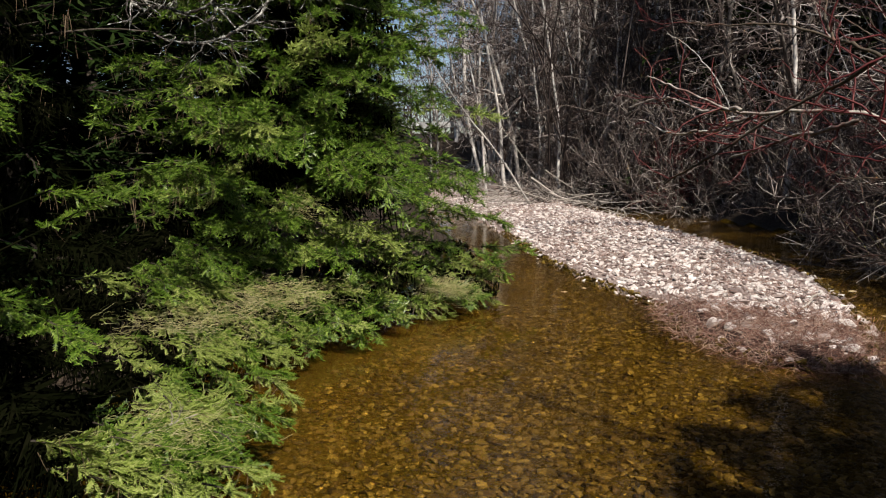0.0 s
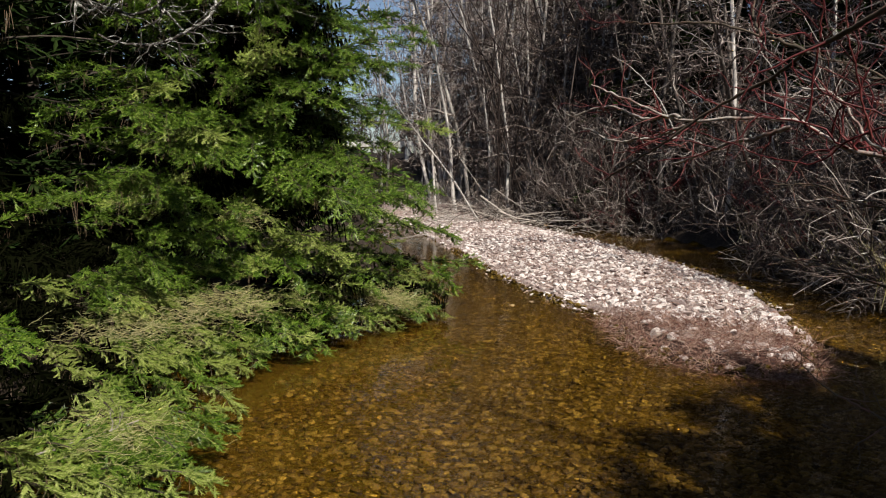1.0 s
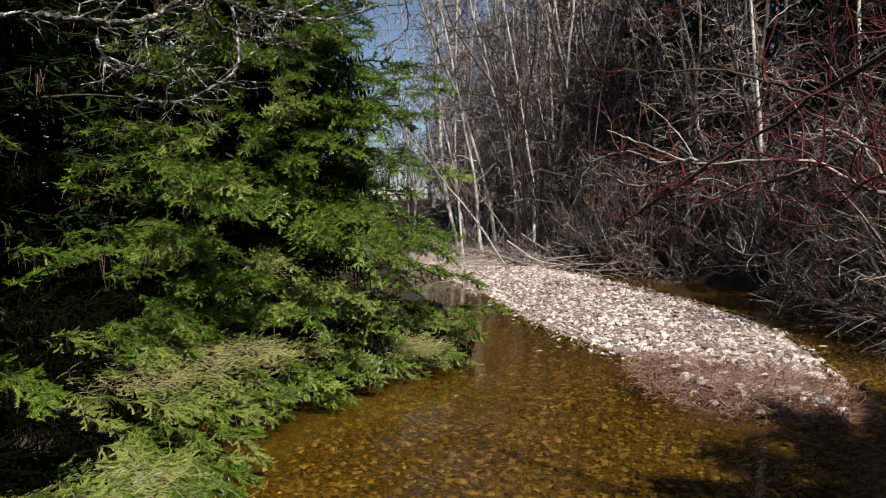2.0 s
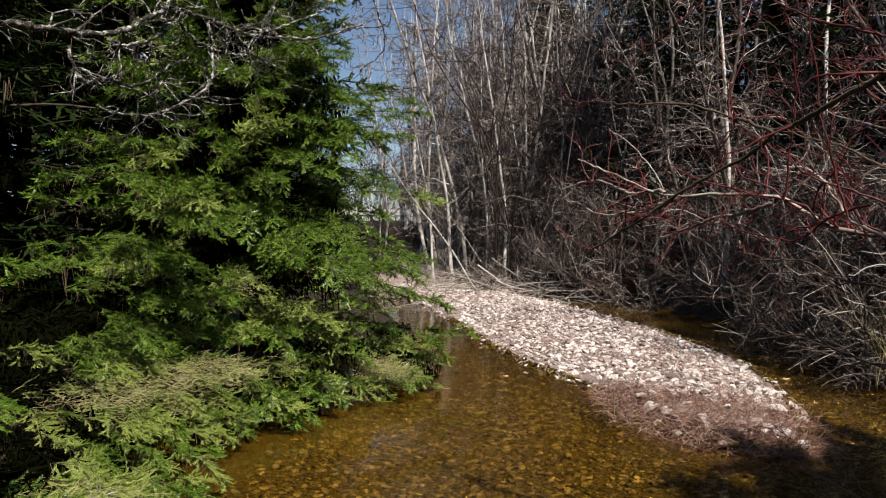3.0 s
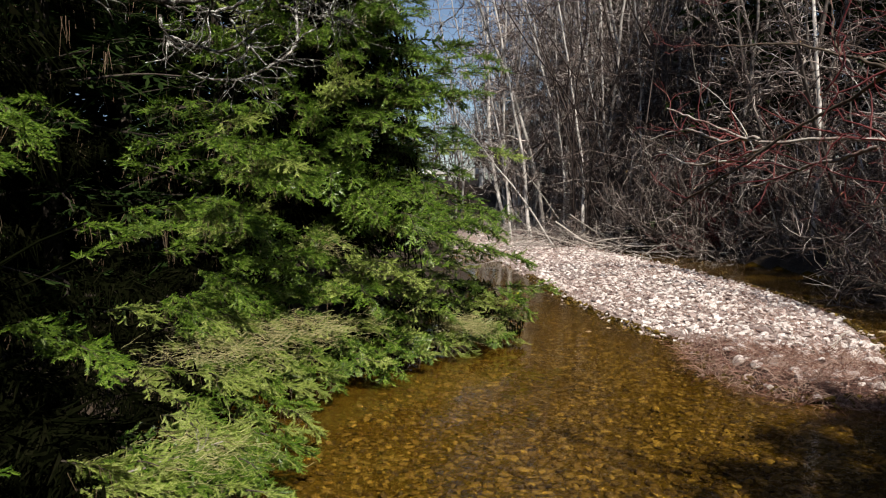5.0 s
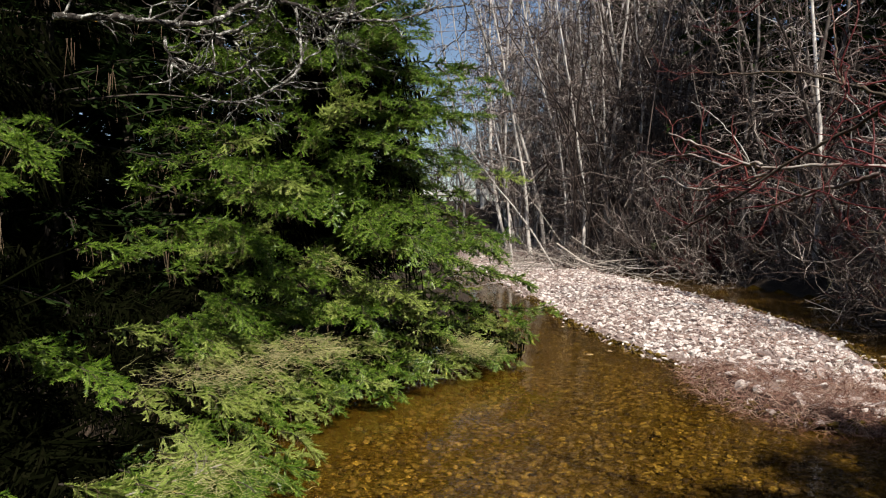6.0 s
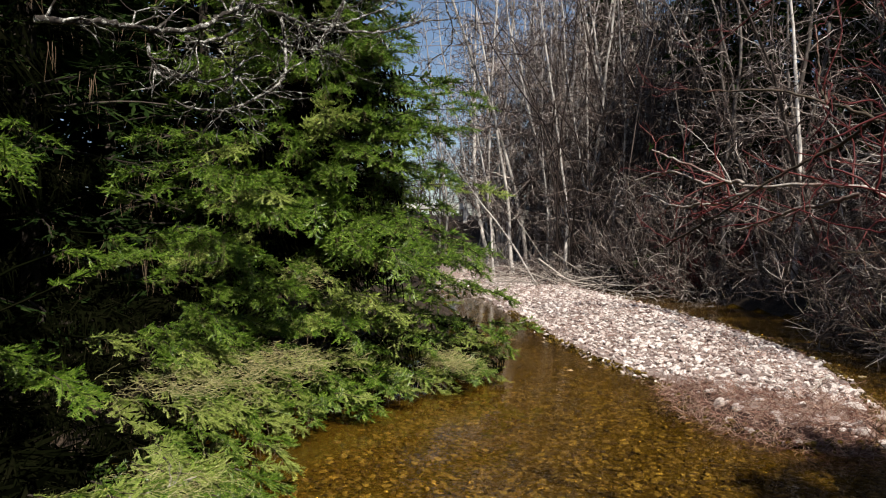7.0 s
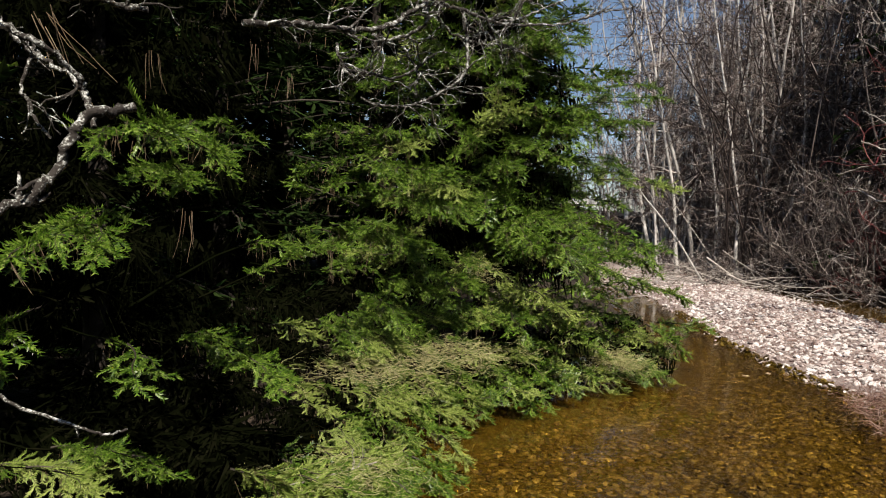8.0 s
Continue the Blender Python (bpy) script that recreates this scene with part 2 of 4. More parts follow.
def bar_depth(x, y):
    """How far inside the gravel bar a place lies, in metres; below nought outside."""
    l, r = np.interp(y, BAR_Y, BAR_L), np.interp(y, BAR_RY, BAR_R)
    side = np.minimum(x - l, r - x)
    return np.minimum(side, np.minimum((y - 6.15) * 0.8, (29 - y) * 0.4))


def land(x, y):
    l, r = np.interp(y, LEFT_Y, LEFT_X), np.interp(y, RIGHT_Y, RIGHT_X)
    shore = np.minimum(x - l, r - x)
    shore = np.minimum(shore, y - 1.6)
    shore = np.minimum(shore, (28.5 - y) * 0.8)
    bank = np.where(x > (l + r) / 2, 0.28, 0.32)
    out = np.clip(-shore, 0, None)
    z = bank * smooth(0.05, -0.55, shore) - 0.30 * smooth(-0.1, 0.7, shore) + 0.05 * bump_noise(x, y) * smooth(0.0, 0.5, np.abs(shore)) * (shore < 0)
    z = z + 0.06 * np.clip(out - 2, 0, 20) * smooth(2, 8, out)
    road = smooth(42.5, 45.0, y) * 1.3
    z = z + np.where(y > 28, road, 0.0)
    b = bar_depth(x, y)
    step_up = 0.07 * smooth(9.5, 7.8, y) * smooth(0.0, 0.16, b)
    top = 0.03 + step_up + 0.10 * smooth(0.0, 1.1, b) + 0.02 * bump_noise(x * 2, y * 2)
    return np.where(b > -0.5, np.maximum(z, np.where(b > 0, top, 0.03 - 0.33 * smooth(0, -0.5, b))), z)


def steps(*runs):
    out = [np.arange(a, b, s) for a, b, s in runs]
    return np.unique(np.round(np.concatenate(out), 3))


def grid_sheet(name, xs, ys, zf, materials, pick=None):
    gx, gy = np.meshgrid(xs, ys)
    gz = zf(gx, gy)
    h = Heap()
    n = len(xs)
    i, j = np.meshgrid(np.arange(n - 1), np.arange(len(ys) - 1))
    q = (j * n + i).ravel()
    f = np.stack([q, q + 1, q + n + 1, q + n], -1)
    h.add(np.stack([gx.ravel(), gy.ravel(), gz.ravel()], -1), f)
    if pick is not None:
        c = pick((gx[:-1, :-1] + gx[1:, 1:]) / 2, (gy[:-1, :-1] + gy[1:, 1:]) / 2)
        h.m = [c.ravel()]
    return new(name, h.mesh(name, materials))


def ground_kind(x, y):
    z = land(x, y)
    b = bar_depth(x, y)
    face = (b < 0.22) & (b > -0.15) & (y < 8.4) & (x < np.interp(y, BAR_Y, BAR_L) + 0.6)
    far = (y > 24) & (y < 36) & (x > -0.5) & (x < 3.5 + 0.25 * (36 - y)) & (z > 0.0)
    return np.where(far, 2, 0) + np.where(far, 0, 1) * np.where(face & (z > -0.1), 3, np.where(b > -0.05, 2, np.where((z < 0.02), 1, 0)))


ground = grid_sheet("ground", steps((-400, -40, 40), (-40, -8, 2), (-8, 9, 0.16), (9, 40, 2), (40, 401, 40)),
                    steps((-300, -20, 40), (-20, 1, 1.5), (1, 30, 0.16), (30, 60, 1.5), (60, 601, 45)), land, [M_GROUND, M_BED, M_BARGROUND, M_PEAT], ground_kind)
tagged(ground, "woodland banks of leaf litter round a pebbly stream bed", "ground", kind="structure")
water = grid_sheet("water", steps((-5, 9.1, 0.5)), steps((1, 31, 0.5)), lambda x, y: x * 0, [M_WATER])
tagged(water, "shallow clear amber-brown stream water over pebbles", "water", kind="structure")
water.visible_shadow = False


# ---- stones ----
def pebble(rng, detail, rough=0.22):
    """A worn stone about one across, flat underneath."""
    bm = bmesh.new()
    bmesh.ops.create_icosphere(bm, subdivisions=detail, radius=0.5)
    v = np.array([x.co[:] for x in bm.verts])
    f = np.array([[x.index for x in p.verts] for p in bm.faces])
    bm.free()
    for _ in range(8):
        cut = unit(rng.normal(0, 1, 3))
        at = 0.22 + 0.18 * rng.random()
        over = np.clip(v @ cut - at, 0, None)
        v = v - over[:, None] * cut
    v *= 1 + rough * (rng.random((len(v), 1)) - 0.5)
    return v * (1.15, 0.75 + 0.35 * rng.random(), 0.34 + 0.25 * rng.random()), f


rng = np.random.default_rng(5)
COARSE = [pebble(rng, 1, 0.10) for _ in range(14)]
FINE = [pebble(rng, 3, 0.03) for _ in range(8)]


def scatter_stones(name, where, count, sizes, mat_used, holder, label, stuff_label, own=300, sink=0.25, tumble=14, seed=1, nearest=(2.5, 4.0)):
    """Stones laid over the ground: the ones by the nearest place as pieces, the rest as one heap."""
    rng = np.random.default_rng(seed)
    spots = []
    while len(spots) < count:
        xy = where(rng)
        if xy is not None:
            spots.append((*xy, sizes[0] + (sizes[1] - sizes[0]) * rng.random() ** 2.6))
    spots = np.array(spots)
    near = np.hypot(spots[:, 0] - nearest[0], spots[:, 1] - nearest[1]) - spots[:, 2] * 20
    spots = spots[np.argsort(near)]
    zs = land(spots[:, 0], spots[:, 1])
    meshes = []
    for v, f in FINE:
        h = Heap()
        h.add(v, f)
        meshes.append(h.mesh(name, [mat_used], smooth=False))
    rest = Heap()
    for i, (x, y, s) in enumerate(spots):
        tilt = (rng.normal(0, tumble), rng.normal(0, tumble), rng.random() * 360)
        z = zs[i] + s * (0.25 - sink * 0.5)
        if i < own:
            ob = part(name, meshes[i % len(meshes)], holder, pose(x, y, z, *tilt) @ Matrix.Scale(s, 4))
        else:
            v, f = COARSE[rng.integers(len(COARSE))]
            m = np.array((pose(x, y, z, *tilt) @ Matrix.Scale(s, 4)))
            rest.add(v @ m[:3, :3].T + m[:3, 3], f)
    ob = part("fine_" + name + "s", rest.mesh("fine_" + name + "s", [mat_used], smooth=False), holder)
    tagged(ob, stuff_label, kind="stuff")


SHORE_Y, SHORE_X = (3.4, 4.65, 5.5, 6.8, 7.7, 8.6, 9.5), (-0.95, -1.1, -1.2, -0.87, -0.43, 0.40, 0.85)


# stones thin out below the boughs; the darker bare bed stands for their shadow
def on_bed(rng):
    x, y = rng.uniform(-1.8, 6.5), 1.3 + 15 * rng.random() ** 1.45
    l, r = np.interp(y, LEFT_Y, LEFT_X), np.interp(y, RIGHT_Y, RIGHT_X)
    return (x, y) if l < x < r and bar_depth(x, y) < 0.02 and rng.random() < smooth(-0.1, 0.55, x - np.interp(y, SHORE_Y, SHORE_X)) else None


def on_bar(rng):
    y = 5.9 + 22 * rng.random() ** 1.5
    x = rng.uniform(0.2, 6)
    b = bar_depth(x, y)
    if y < np.interp(x, NOSE_X, NOSE_Y) and rng.random() < 0.78:
        return None
    return (x, y) if b > -0.5 and rng.random() < (0.03 if b < -0.12 else 0.3 + smooth(-0.05, 0.4, b)) else None


# ---- bare woody plants ----
def tall_tree(seed, height, radius, bark, lean):
    """A slender leafless tree: its trunk and its crown of crooked twigs, as two meshes."""
    rng = np.random.default_rng(seed)
    trunk, crown = Heap(), Heap()
    d = unit((lean * rng.normal(), lean * rng.normal(), 1))
    p = limb(rng, (0, 0, -0.15), d, height, 16, 0.05, 0.04)
    tube(trunk, p, np.linspace(radius, radius * 0.2, 17) * (1 + 0.10 * rng.normal(size=17)), 6)
    for s in np.sort(rng.random(36)) * 0.90 + 0.08:
        k = s * 16
        a = p[int(k)] + (p[min(int(k) + 1, 16)] - p[int(k)]) * (k % 1)
        az = rng.random() * 6.283
        ln = height * (0.06 + 0.13 * (1 - s)) * rng.uniform(0.5, 1.4)
        q = limb(rng, a, (math.cos(az), math.sin(az), rng.uniform(-0.1, 1.1)), ln, 7, 0.42, 0.06)
        r = radius * 0.24 * (1.1 - s) + 0.007
        tube(crown, q, np.linspace(r, 0.005, 8), 3)
        for _ in range(5):
            i = rng.integers(1, 7)
            e = unit(q[i + 1] - q[i]) + rng.normal(0, 0.7, 3)
            w = limb(rng, q[i], e, ln * rng.uniform(0.2, 0.55), 3, 0.42, 0.05)
            tube(crown, w, np.linspace(0.009, 0.004, 4), 3)
            for _ in range(2):
                i2 = rng.integers(0, 3)
                w2 = limb(rng, w[i2], unit(w[i2 + 1] - w[i2]) + rng.normal(0, 0.7, 3), ln * rng.uniform(0.1, 0.26), 1, 0.2, 0.04)
                tube(crown, w2, (0.007, 0.003), 3)
    return trunk.mesh("trunk", [bark]), crown.mesh("crown", [M_TWIG])


def shrub_meshes(seed, height, stems, spread, bark, twig, fine=1.0, droop=0.0):
    """A leafless many-stemmed shrub: one mesh a stem, and one of all its fine twigs."""
    rng = np.random.default_rng(seed)
    out, twigs = [], Heap()
    for _ in range(stems):
        h = Heap()
        az = rng.random() * 6.283
        p = limb(rng, (0.15 * math.cos(az), 0.15 * math.sin(az), -0.1), (spread * math.cos(az), spread * math.sin(az), 1), height * rng.uniform(0.6, 1.1), 9, 0.24, 0.02 - droop)
        tube(h, p, np.linspace(0.024, 0.006, 10), 4)
        for _ in range(int(9.5 * fine)):
            i = rng.integers(1, 9)
            e = unit(p[i + 1] - p[i]) + rng.normal(0, 0.65, 3)
            ln = height * rng.uniform(0.15, 0.42)
            q = limb(rng, p[i], e, ln, 4, 0.42, 0.03 - droop)
            tube(h if ln > height * 0.33 else twigs, q, np.linspace(0.008, 0.0035, 5), 3)
            for _ in range(4):
                j = rng.integers(1, 4)
                w = limb(rng, q[j], unit(q[j + 1] - q[j]) + rng.normal(0, 0.6, 3), ln * rng.uniform(0.25, 0.7), 2, 0.35, 0.03)
                tube(twigs, w, (0.005, 0.004, 0.0025), 3)
        out.append(h.mesh("stem", [bark]))
    return out, twigs.mesh("tangle", [twig])


def make_tree(name, meshes, label, group):
    e = thing(name, (0, 0, -50), label, "tree", group)
    part("trunk", meshes[0], e)
    part("crown", meshes[1], e, label="crown of fine bare twigs")
    return e


def make_shrub(name, meshes, label, group):
    e = thing(name, (0, 0, -50), label, "shrub", group)
    for me in meshes[0]:
        part("stem", me, e)
    tagged(part("tangle", meshes[1], e), "tangle of thin bare twigs", kind="stuff")
    return e


def placed(proto, used, x, y, turn, size=1.0, tilt=(0, 0)):
    """The first call moves the thing itself; later ones copy it."""
    m = Matrix.Translation((x, y, float(land(np.float64(x), np.float64(y))))) @ Euler((radians(tilt[0]), radians(tilt[1]), turn)).to_matrix().to_4x4()
    if id(proto) in used:
        ob = copy_thing(proto, m)
    else:
        used.add(id(proto))
        ob = proto
        ob.matrix_basis = m
    ob.scale = (size, size, size)
    return ob


used = set()
rng = np.random.default_rng(11)
birches = [make_tree("birch_tree", tall_tree(100 + i, 9.5 + i, 0.050 + 0.007 * i, M_BIRCH, 0.05), "slender leafless birch with pale bark on the stream bank", "bare trees") for i in range(4)]
alders = [make_tree("alder_tree", tall_tree(200 + i, 7.0 + 1.2 * i, 0.042 + 0.008 * i, M_ALDER, 0.22), "leafless alder with dark grey bark in the thicket", "bare trees") for i in range(4)]
# along the right bank and behind it
for i in range(150):
    y = 7 + 35 * rng.random() ** 1.05
    edge = np.interp(y, RIGHT_Y, RIGHT_X) if y < 26 else 2.6 + (y - 26) * 0.02
    x = edge + 0.7 + 12 * rng.random() ** 1.4
    kinds = birches if rng.random() < (0.7 if y > 22 and x < 0.3 * y else 0.12) else alders
    placed(kinds[rng.integers(4)], used, x, y, rng.random() * 6.28, rng.uniform(0.8, 1.2), rng.normal(0, 5 if kinds is birches else 9, 2))
# thin birches before the open sky beyond the bar
for x, y, sz in ((3.8, 31.2, 1.15), (2.6, 33, 1.1), (3.2, 36, 1.2), (1.5, 38, 1.0), (4.6, 32.5, 1.1), (5.4, 33, 1.2), (2.2, 41, 1.1), (0.8, 50, 1.2), (-0.6, 54, 1.1), (2.0, 52, 1.3), (3.6, 49, 1.3), (4.2, 34, 1.2), (5.0, 37, 1.3), (6.2, 35, 1.2), (3.0, 40, 1.25), (4.0, 42.5, 1.3), (6.8, 31, 1.1), (7.6, 38, 1.2), (2.1, 35.5, 1.0), (1.3, 41.5, 1.05), (-0.3, 33, 1.0), (-0.7, 38.5, 1.1), (3.4, 33.5, 1.2), (4.9, 39, 1.3), (2.4, 38.5, 1.2), (3.9, 37, 1.3), (1.9, 43, 1.25), (2.9, 47, 1.35), (4.6, 46, 1.35), (6.0, 44, 1.35), (7.2, 47, 1.4), (1.2, 47, 1.2)):
    placed(birches[rng.integers(4)], used, x, y, rng.random() * 6.28, sz, rng.normal(0, 3, 2))

# a close stand of pale birches that shuts off the far end
for i in range(64):
    y = rng.uniform(27, 46)
    x = y * rng.uniform(0.035, 0.25) + 0.3
    placed(birches[rng.integers(4)], used, x, y, rng.random() * 6.28, rng.uniform(0.9, 1.35), rng.normal(0, 4, 2))
# one that leans far out over the bar
placed(birches[0], used, 2.45, 23.0, 0.4, 0.62, (0, -34))

shrubs = [make_shrub("alder_shrub", shrub_meshes(300 + i, 2.6 + 0.25 * i, 6, 0.6, M_ALDER, M_TWIG, 1.7), "dense leafless grey-brown shrub leaning over the water", "thicket shrubs") for i in range(4)]
reds = [make_shrub("dogwood_shrub", shrub_meshes(340 + i, 2.1 + 0.3 * i, 9, 0.5, M_RED, M_RED, 1.0), "leafless shrub with dark red twigs", "thicket shrubs") for i in range(2)]
low_shrubs = [make_shrub("sprawling_shrub", shrub_meshes(360 + i, 1.5, 6, 1.1, M_ALDER, M_TWIG, 1.8, 0.06), "low sprawling shrub with arching grey twigs", "thicket shrubs") for i in range(2)]
for i in range(62):
    y = 8.0 + 20 * rng.random()
    x = np.interp(y, RIGHT_Y, RIGHT_X) + 0.1 + 4.5 * rng.random() ** 1.6
    if x < 4.6 and y < 6.5:
        continue
    kinds = reds if rng.random() < 0.12 else shrubs
    placed(kinds[rng.integers(len(kinds))], used, x, y, rng.random() * 6.28, rng.uniform(0.75, 1.15), rng.normal(0, 6, 2))
for i in range(20):
    y = 7.5 + 19.5 * rng.random()
    x = np.interp(y, RIGHT_Y, RIGHT_X) - 0.15 + 0.7 * rng.random()
    placed(low_shrubs[rng.integers(2)], used, x, y, rng.random() * 6.28, rng.uniform(0.7, 1.1), (0, -8))
for i in range(12):
    y = 7.6 + 5 * rng.random()
    x = np.interp(y, RIGHT_Y, RIGHT_X) + 0.05 + 0.5 * rng.random()
    placed(low_shrubs[i % 2], used, x, y, rng.random() * 6.28, rng.uniform(0.6, 0.95), (0, -8))
for x, y in ((3.2, 23.5), (3.8, 25), (4.4, 26.5), (3.0, 26), (5.0, 25), (4.2, 22.5), (2.2, 27.5), (5.4, 27.5)):
    placed(low_shrubs[rng.integers(2)], used, x, y, rng.random() * 6.28, rng.uniform(0.8, 1.2), (0, -8))
for i in range(16):
    y = 29 + 12 * rng.random()
    x = 3.0 + 9 * rng.random()
    placed(shrubs[rng.integers(4)], used, x, y, rng.random() * 6.28, rng.uniform(0.8, 1.1), rng.normal(0, 6, 2))


# ---- firs ----
def bough_mesh(seed, length, dense=1.0, step=0.02, needle=0.017, blade=0.009, pale=False, hang=1.0, wide=0.36, skin=None):
    """A drooping spray of fir along x: leaning shoots, each a ridged blade fringed with needles. step: the needles' spacing, or nought for none."""
    rng = np.random.default_rng(seed)
    h = Heap()
    n = 9
    s = np.linspace(0, 1, n)
    sway = np.cumsum(rng.normal(0, 0.035, n)) * length
    ax = np.stack([length * s, sway, length * (0.06 * s - 0.20 * s ** 2)], -1)
    tube(h, ax, np.linspace(0.012, 0.003, n) * length ** 0.5, 4, 1)
    starts, dirs, lens = [], [], []

    def shoot(p, d, ln):
        starts.append(p)
        dirs.append(unit(d))
        lens.append(ln)

    for k in np.arange(0.06, 0.985, 0.066 / (dense * length ** 0.6)):
        a = np.array([np.interp(k, s, ax[:, c]) for c in range(3)])
        for side in (-1, 1):
            if rng.random() < 0.28:
                continue
            ln = length * wide * (1 - k) ** 0.6 * (0.45 + 0.55 * smooth(0, 0.3, k)) * rng.uniform(0.2, 1.45) + 0.06
            ang = radians(rng.uniform(15, 72))
            q = limb(rng, a, (math.cos(ang), side * math.sin(ang), rng.normal(0.0, 0.24)), ln, 3, 0.14, rng.normal(-0.10, 0.10))
            if step:
                tube(h, q, np.linspace(0.0032, 0.0016, 4), 3, 1)
            for i in range(3):
                shoot(q[i], q[i + 1] - q[i], ln / 3 * 1.3)
            for m in np.arange(0.15 + 0.1 * rng.random(), 0.95, 0.078 / (dense * max(ln, 0.12))):
                u = m * 3
                b = q[int(u)] + (q[int(u) + 1] - q[int(u)]) * (u % 1)
                e = q[int(u) + 1] - q[int(u)]
                rise = e[2] / (np.linalg.norm(e) + 1e-9)
                for side2 in (-1, 1):
                    if rng.random() < 0.15:
                        continue
                    ang2 = ang + side2 * radians(rng.uniform(16, 46))
                    l2 = (0.42 * ln * (1 - m) + 0.055) * rng.uniform(0.5, 1.35)
                    shoot(b, (math.cos(ang2), side * math.sin(ang2), rise + rng.normal(-0.02, 0.34)), l2)
        shoot(a, ax[min(int(k * 8) + 1, 8)] - ax[int(k * 8)], 0.1)
    starts, dirs, lens = np.array(starts), np.array(dirs), np.array(lens)
    flat = np.cross(dirs, (0, 0, 1.0))
    flat /= np.linalg.norm(flat, axis=1)[:, None] + 1e-9
    over = np.cross(flat, dirs)
    w = blade * (0.75 + 0.5 * rng.random((len(lens), 1)))
    mid = starts + dirs * (lens * 0.45)[:, None] - over * w * 0.5
    v = np.stack([starts, mid + flat * w, starts + dirs * lens[:, None], mid - flat * w], 1).reshape(-1, 3)
    q = np.arange(len(lens))[:, None] * 4
    h.add(v, np.concatenate([q + (0, 1, 2), q + (0, 2, 3)]), 0)
    if step:
        counts = np.maximum((lens / step).astype(int), 2)
        idx = np.repeat(np.arange(len(lens)), counts)
        along = (np.arange(len(idx)) - np.repeat(np.cumsum(counts) - counts, counts) + 0.4) / counts[idx]
        p, d = starts[idx] + dirs[idx] * (along * lens[idx])[:, None], dirs[idx]
        total = len(p)
        for sign in (-1, 0, 1):
            nd = d * 0.72 + sign * flat[idx] * 0.66 + over[idx] * (rng.uniform(-0.25, 0.35, (total, 1)) + 0.55 * (sign == 0))
            nd /= np.linalg.norm(nd, axis=1)[:, None]
            ln = needle * rng.uniform(0.75, 1.2, (total, 1))
            base = d * min(step * 0.42, 0.0065)
            h.add(np.stack([p - base, p + base, p + nd * ln], 1).reshape(-1, 3), np.arange(total * 3).reshape(-1, 3), 0)
    # dead twiglets and old needles hanging underneath
    for _ in range(int(18 * hang * length)):
        k = rng.uniform(0.1, 0.8)
        a = np.array([np.interp(k, s, ax[:, c]) for c in range(3)]) + (0, rng.normal(0, 0.14) * length * (1 - k), -0.015)
        q = limb(rng, a, (rng.normal(0, 0.15), rng.normal(0, 0.15), -1), rng.uniform(0.05, 0.18), 3, 0.06)
        tube(h, q, np.linspace(0.0018, 0.001, 4), 3, 2)
    return h.mesh("bough", [skin or (M_NEEDLE_PALE if pale else M_NEEDLE), M_FIR_BARK, M_DEAD], smooth=False)


NOMINAL = (0.4, 0.65, 1.0)
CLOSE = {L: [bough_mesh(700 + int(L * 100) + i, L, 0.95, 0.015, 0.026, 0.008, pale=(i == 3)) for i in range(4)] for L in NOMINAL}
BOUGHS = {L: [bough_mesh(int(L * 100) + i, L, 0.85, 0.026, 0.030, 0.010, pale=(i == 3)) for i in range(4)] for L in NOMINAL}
MID = {L: [bough_mesh(900 + int(L * 100) + i, L, 0.7, 0, 0, 0.014, hang=0.3, skin=M_SHADE_NEEDLE) for i in range(2)] for L in NOMINAL}
BACK = {L: [bough_mesh(950 + int(L * 100) + i, L, 0.62, 0, 0, 0.020, hang=0.3) for i in range(2)] for L in NOMINAL}


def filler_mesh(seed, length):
    """A near-black inner spray of broad shoots that stands for shade, low in detail."""
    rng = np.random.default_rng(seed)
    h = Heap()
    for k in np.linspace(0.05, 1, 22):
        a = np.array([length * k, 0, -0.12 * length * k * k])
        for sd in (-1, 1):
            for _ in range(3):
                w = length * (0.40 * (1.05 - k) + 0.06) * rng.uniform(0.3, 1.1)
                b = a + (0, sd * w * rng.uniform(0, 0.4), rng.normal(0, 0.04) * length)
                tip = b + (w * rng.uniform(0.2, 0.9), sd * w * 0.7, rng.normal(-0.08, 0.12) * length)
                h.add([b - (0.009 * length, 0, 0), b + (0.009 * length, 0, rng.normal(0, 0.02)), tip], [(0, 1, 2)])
    return h.mesh("bough", [M_INNER_SHADE], smooth=False)


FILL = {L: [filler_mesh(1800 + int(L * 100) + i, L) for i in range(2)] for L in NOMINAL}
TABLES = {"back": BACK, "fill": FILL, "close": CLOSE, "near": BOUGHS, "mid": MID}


def fir_trunk(height, radius, seed):
    rng = np.random.default_rng(seed)
    h = Heap()
    z = np.linspace(-0.2, height, 14)
    tube(h, np.stack([np.cumsum(rng.normal(0, 0.01, 14)), np.cumsum(rng.normal(0, 0.01, 14)), z], -1), np.linspace(radius, 0.01, 14), 8)
    return h.mesh("trunk", [M_FIR_BARK])


def bough_pose(base, tip, roll, nominal):
    b, t = Vector(base), Vector(tip)
    x = (t - b).normalized()
    y = Vector((0, 0, 1)).cross(x).normalized()
    z = x.cross(y)
    m = Matrix((x, y, z)).transposed().to_4x4()
    return Matrix.Translation(b) @ m @ Matrix.Rotation(roll, 4, "X") @ Matrix.Scale((t - b).length / nominal, 4)


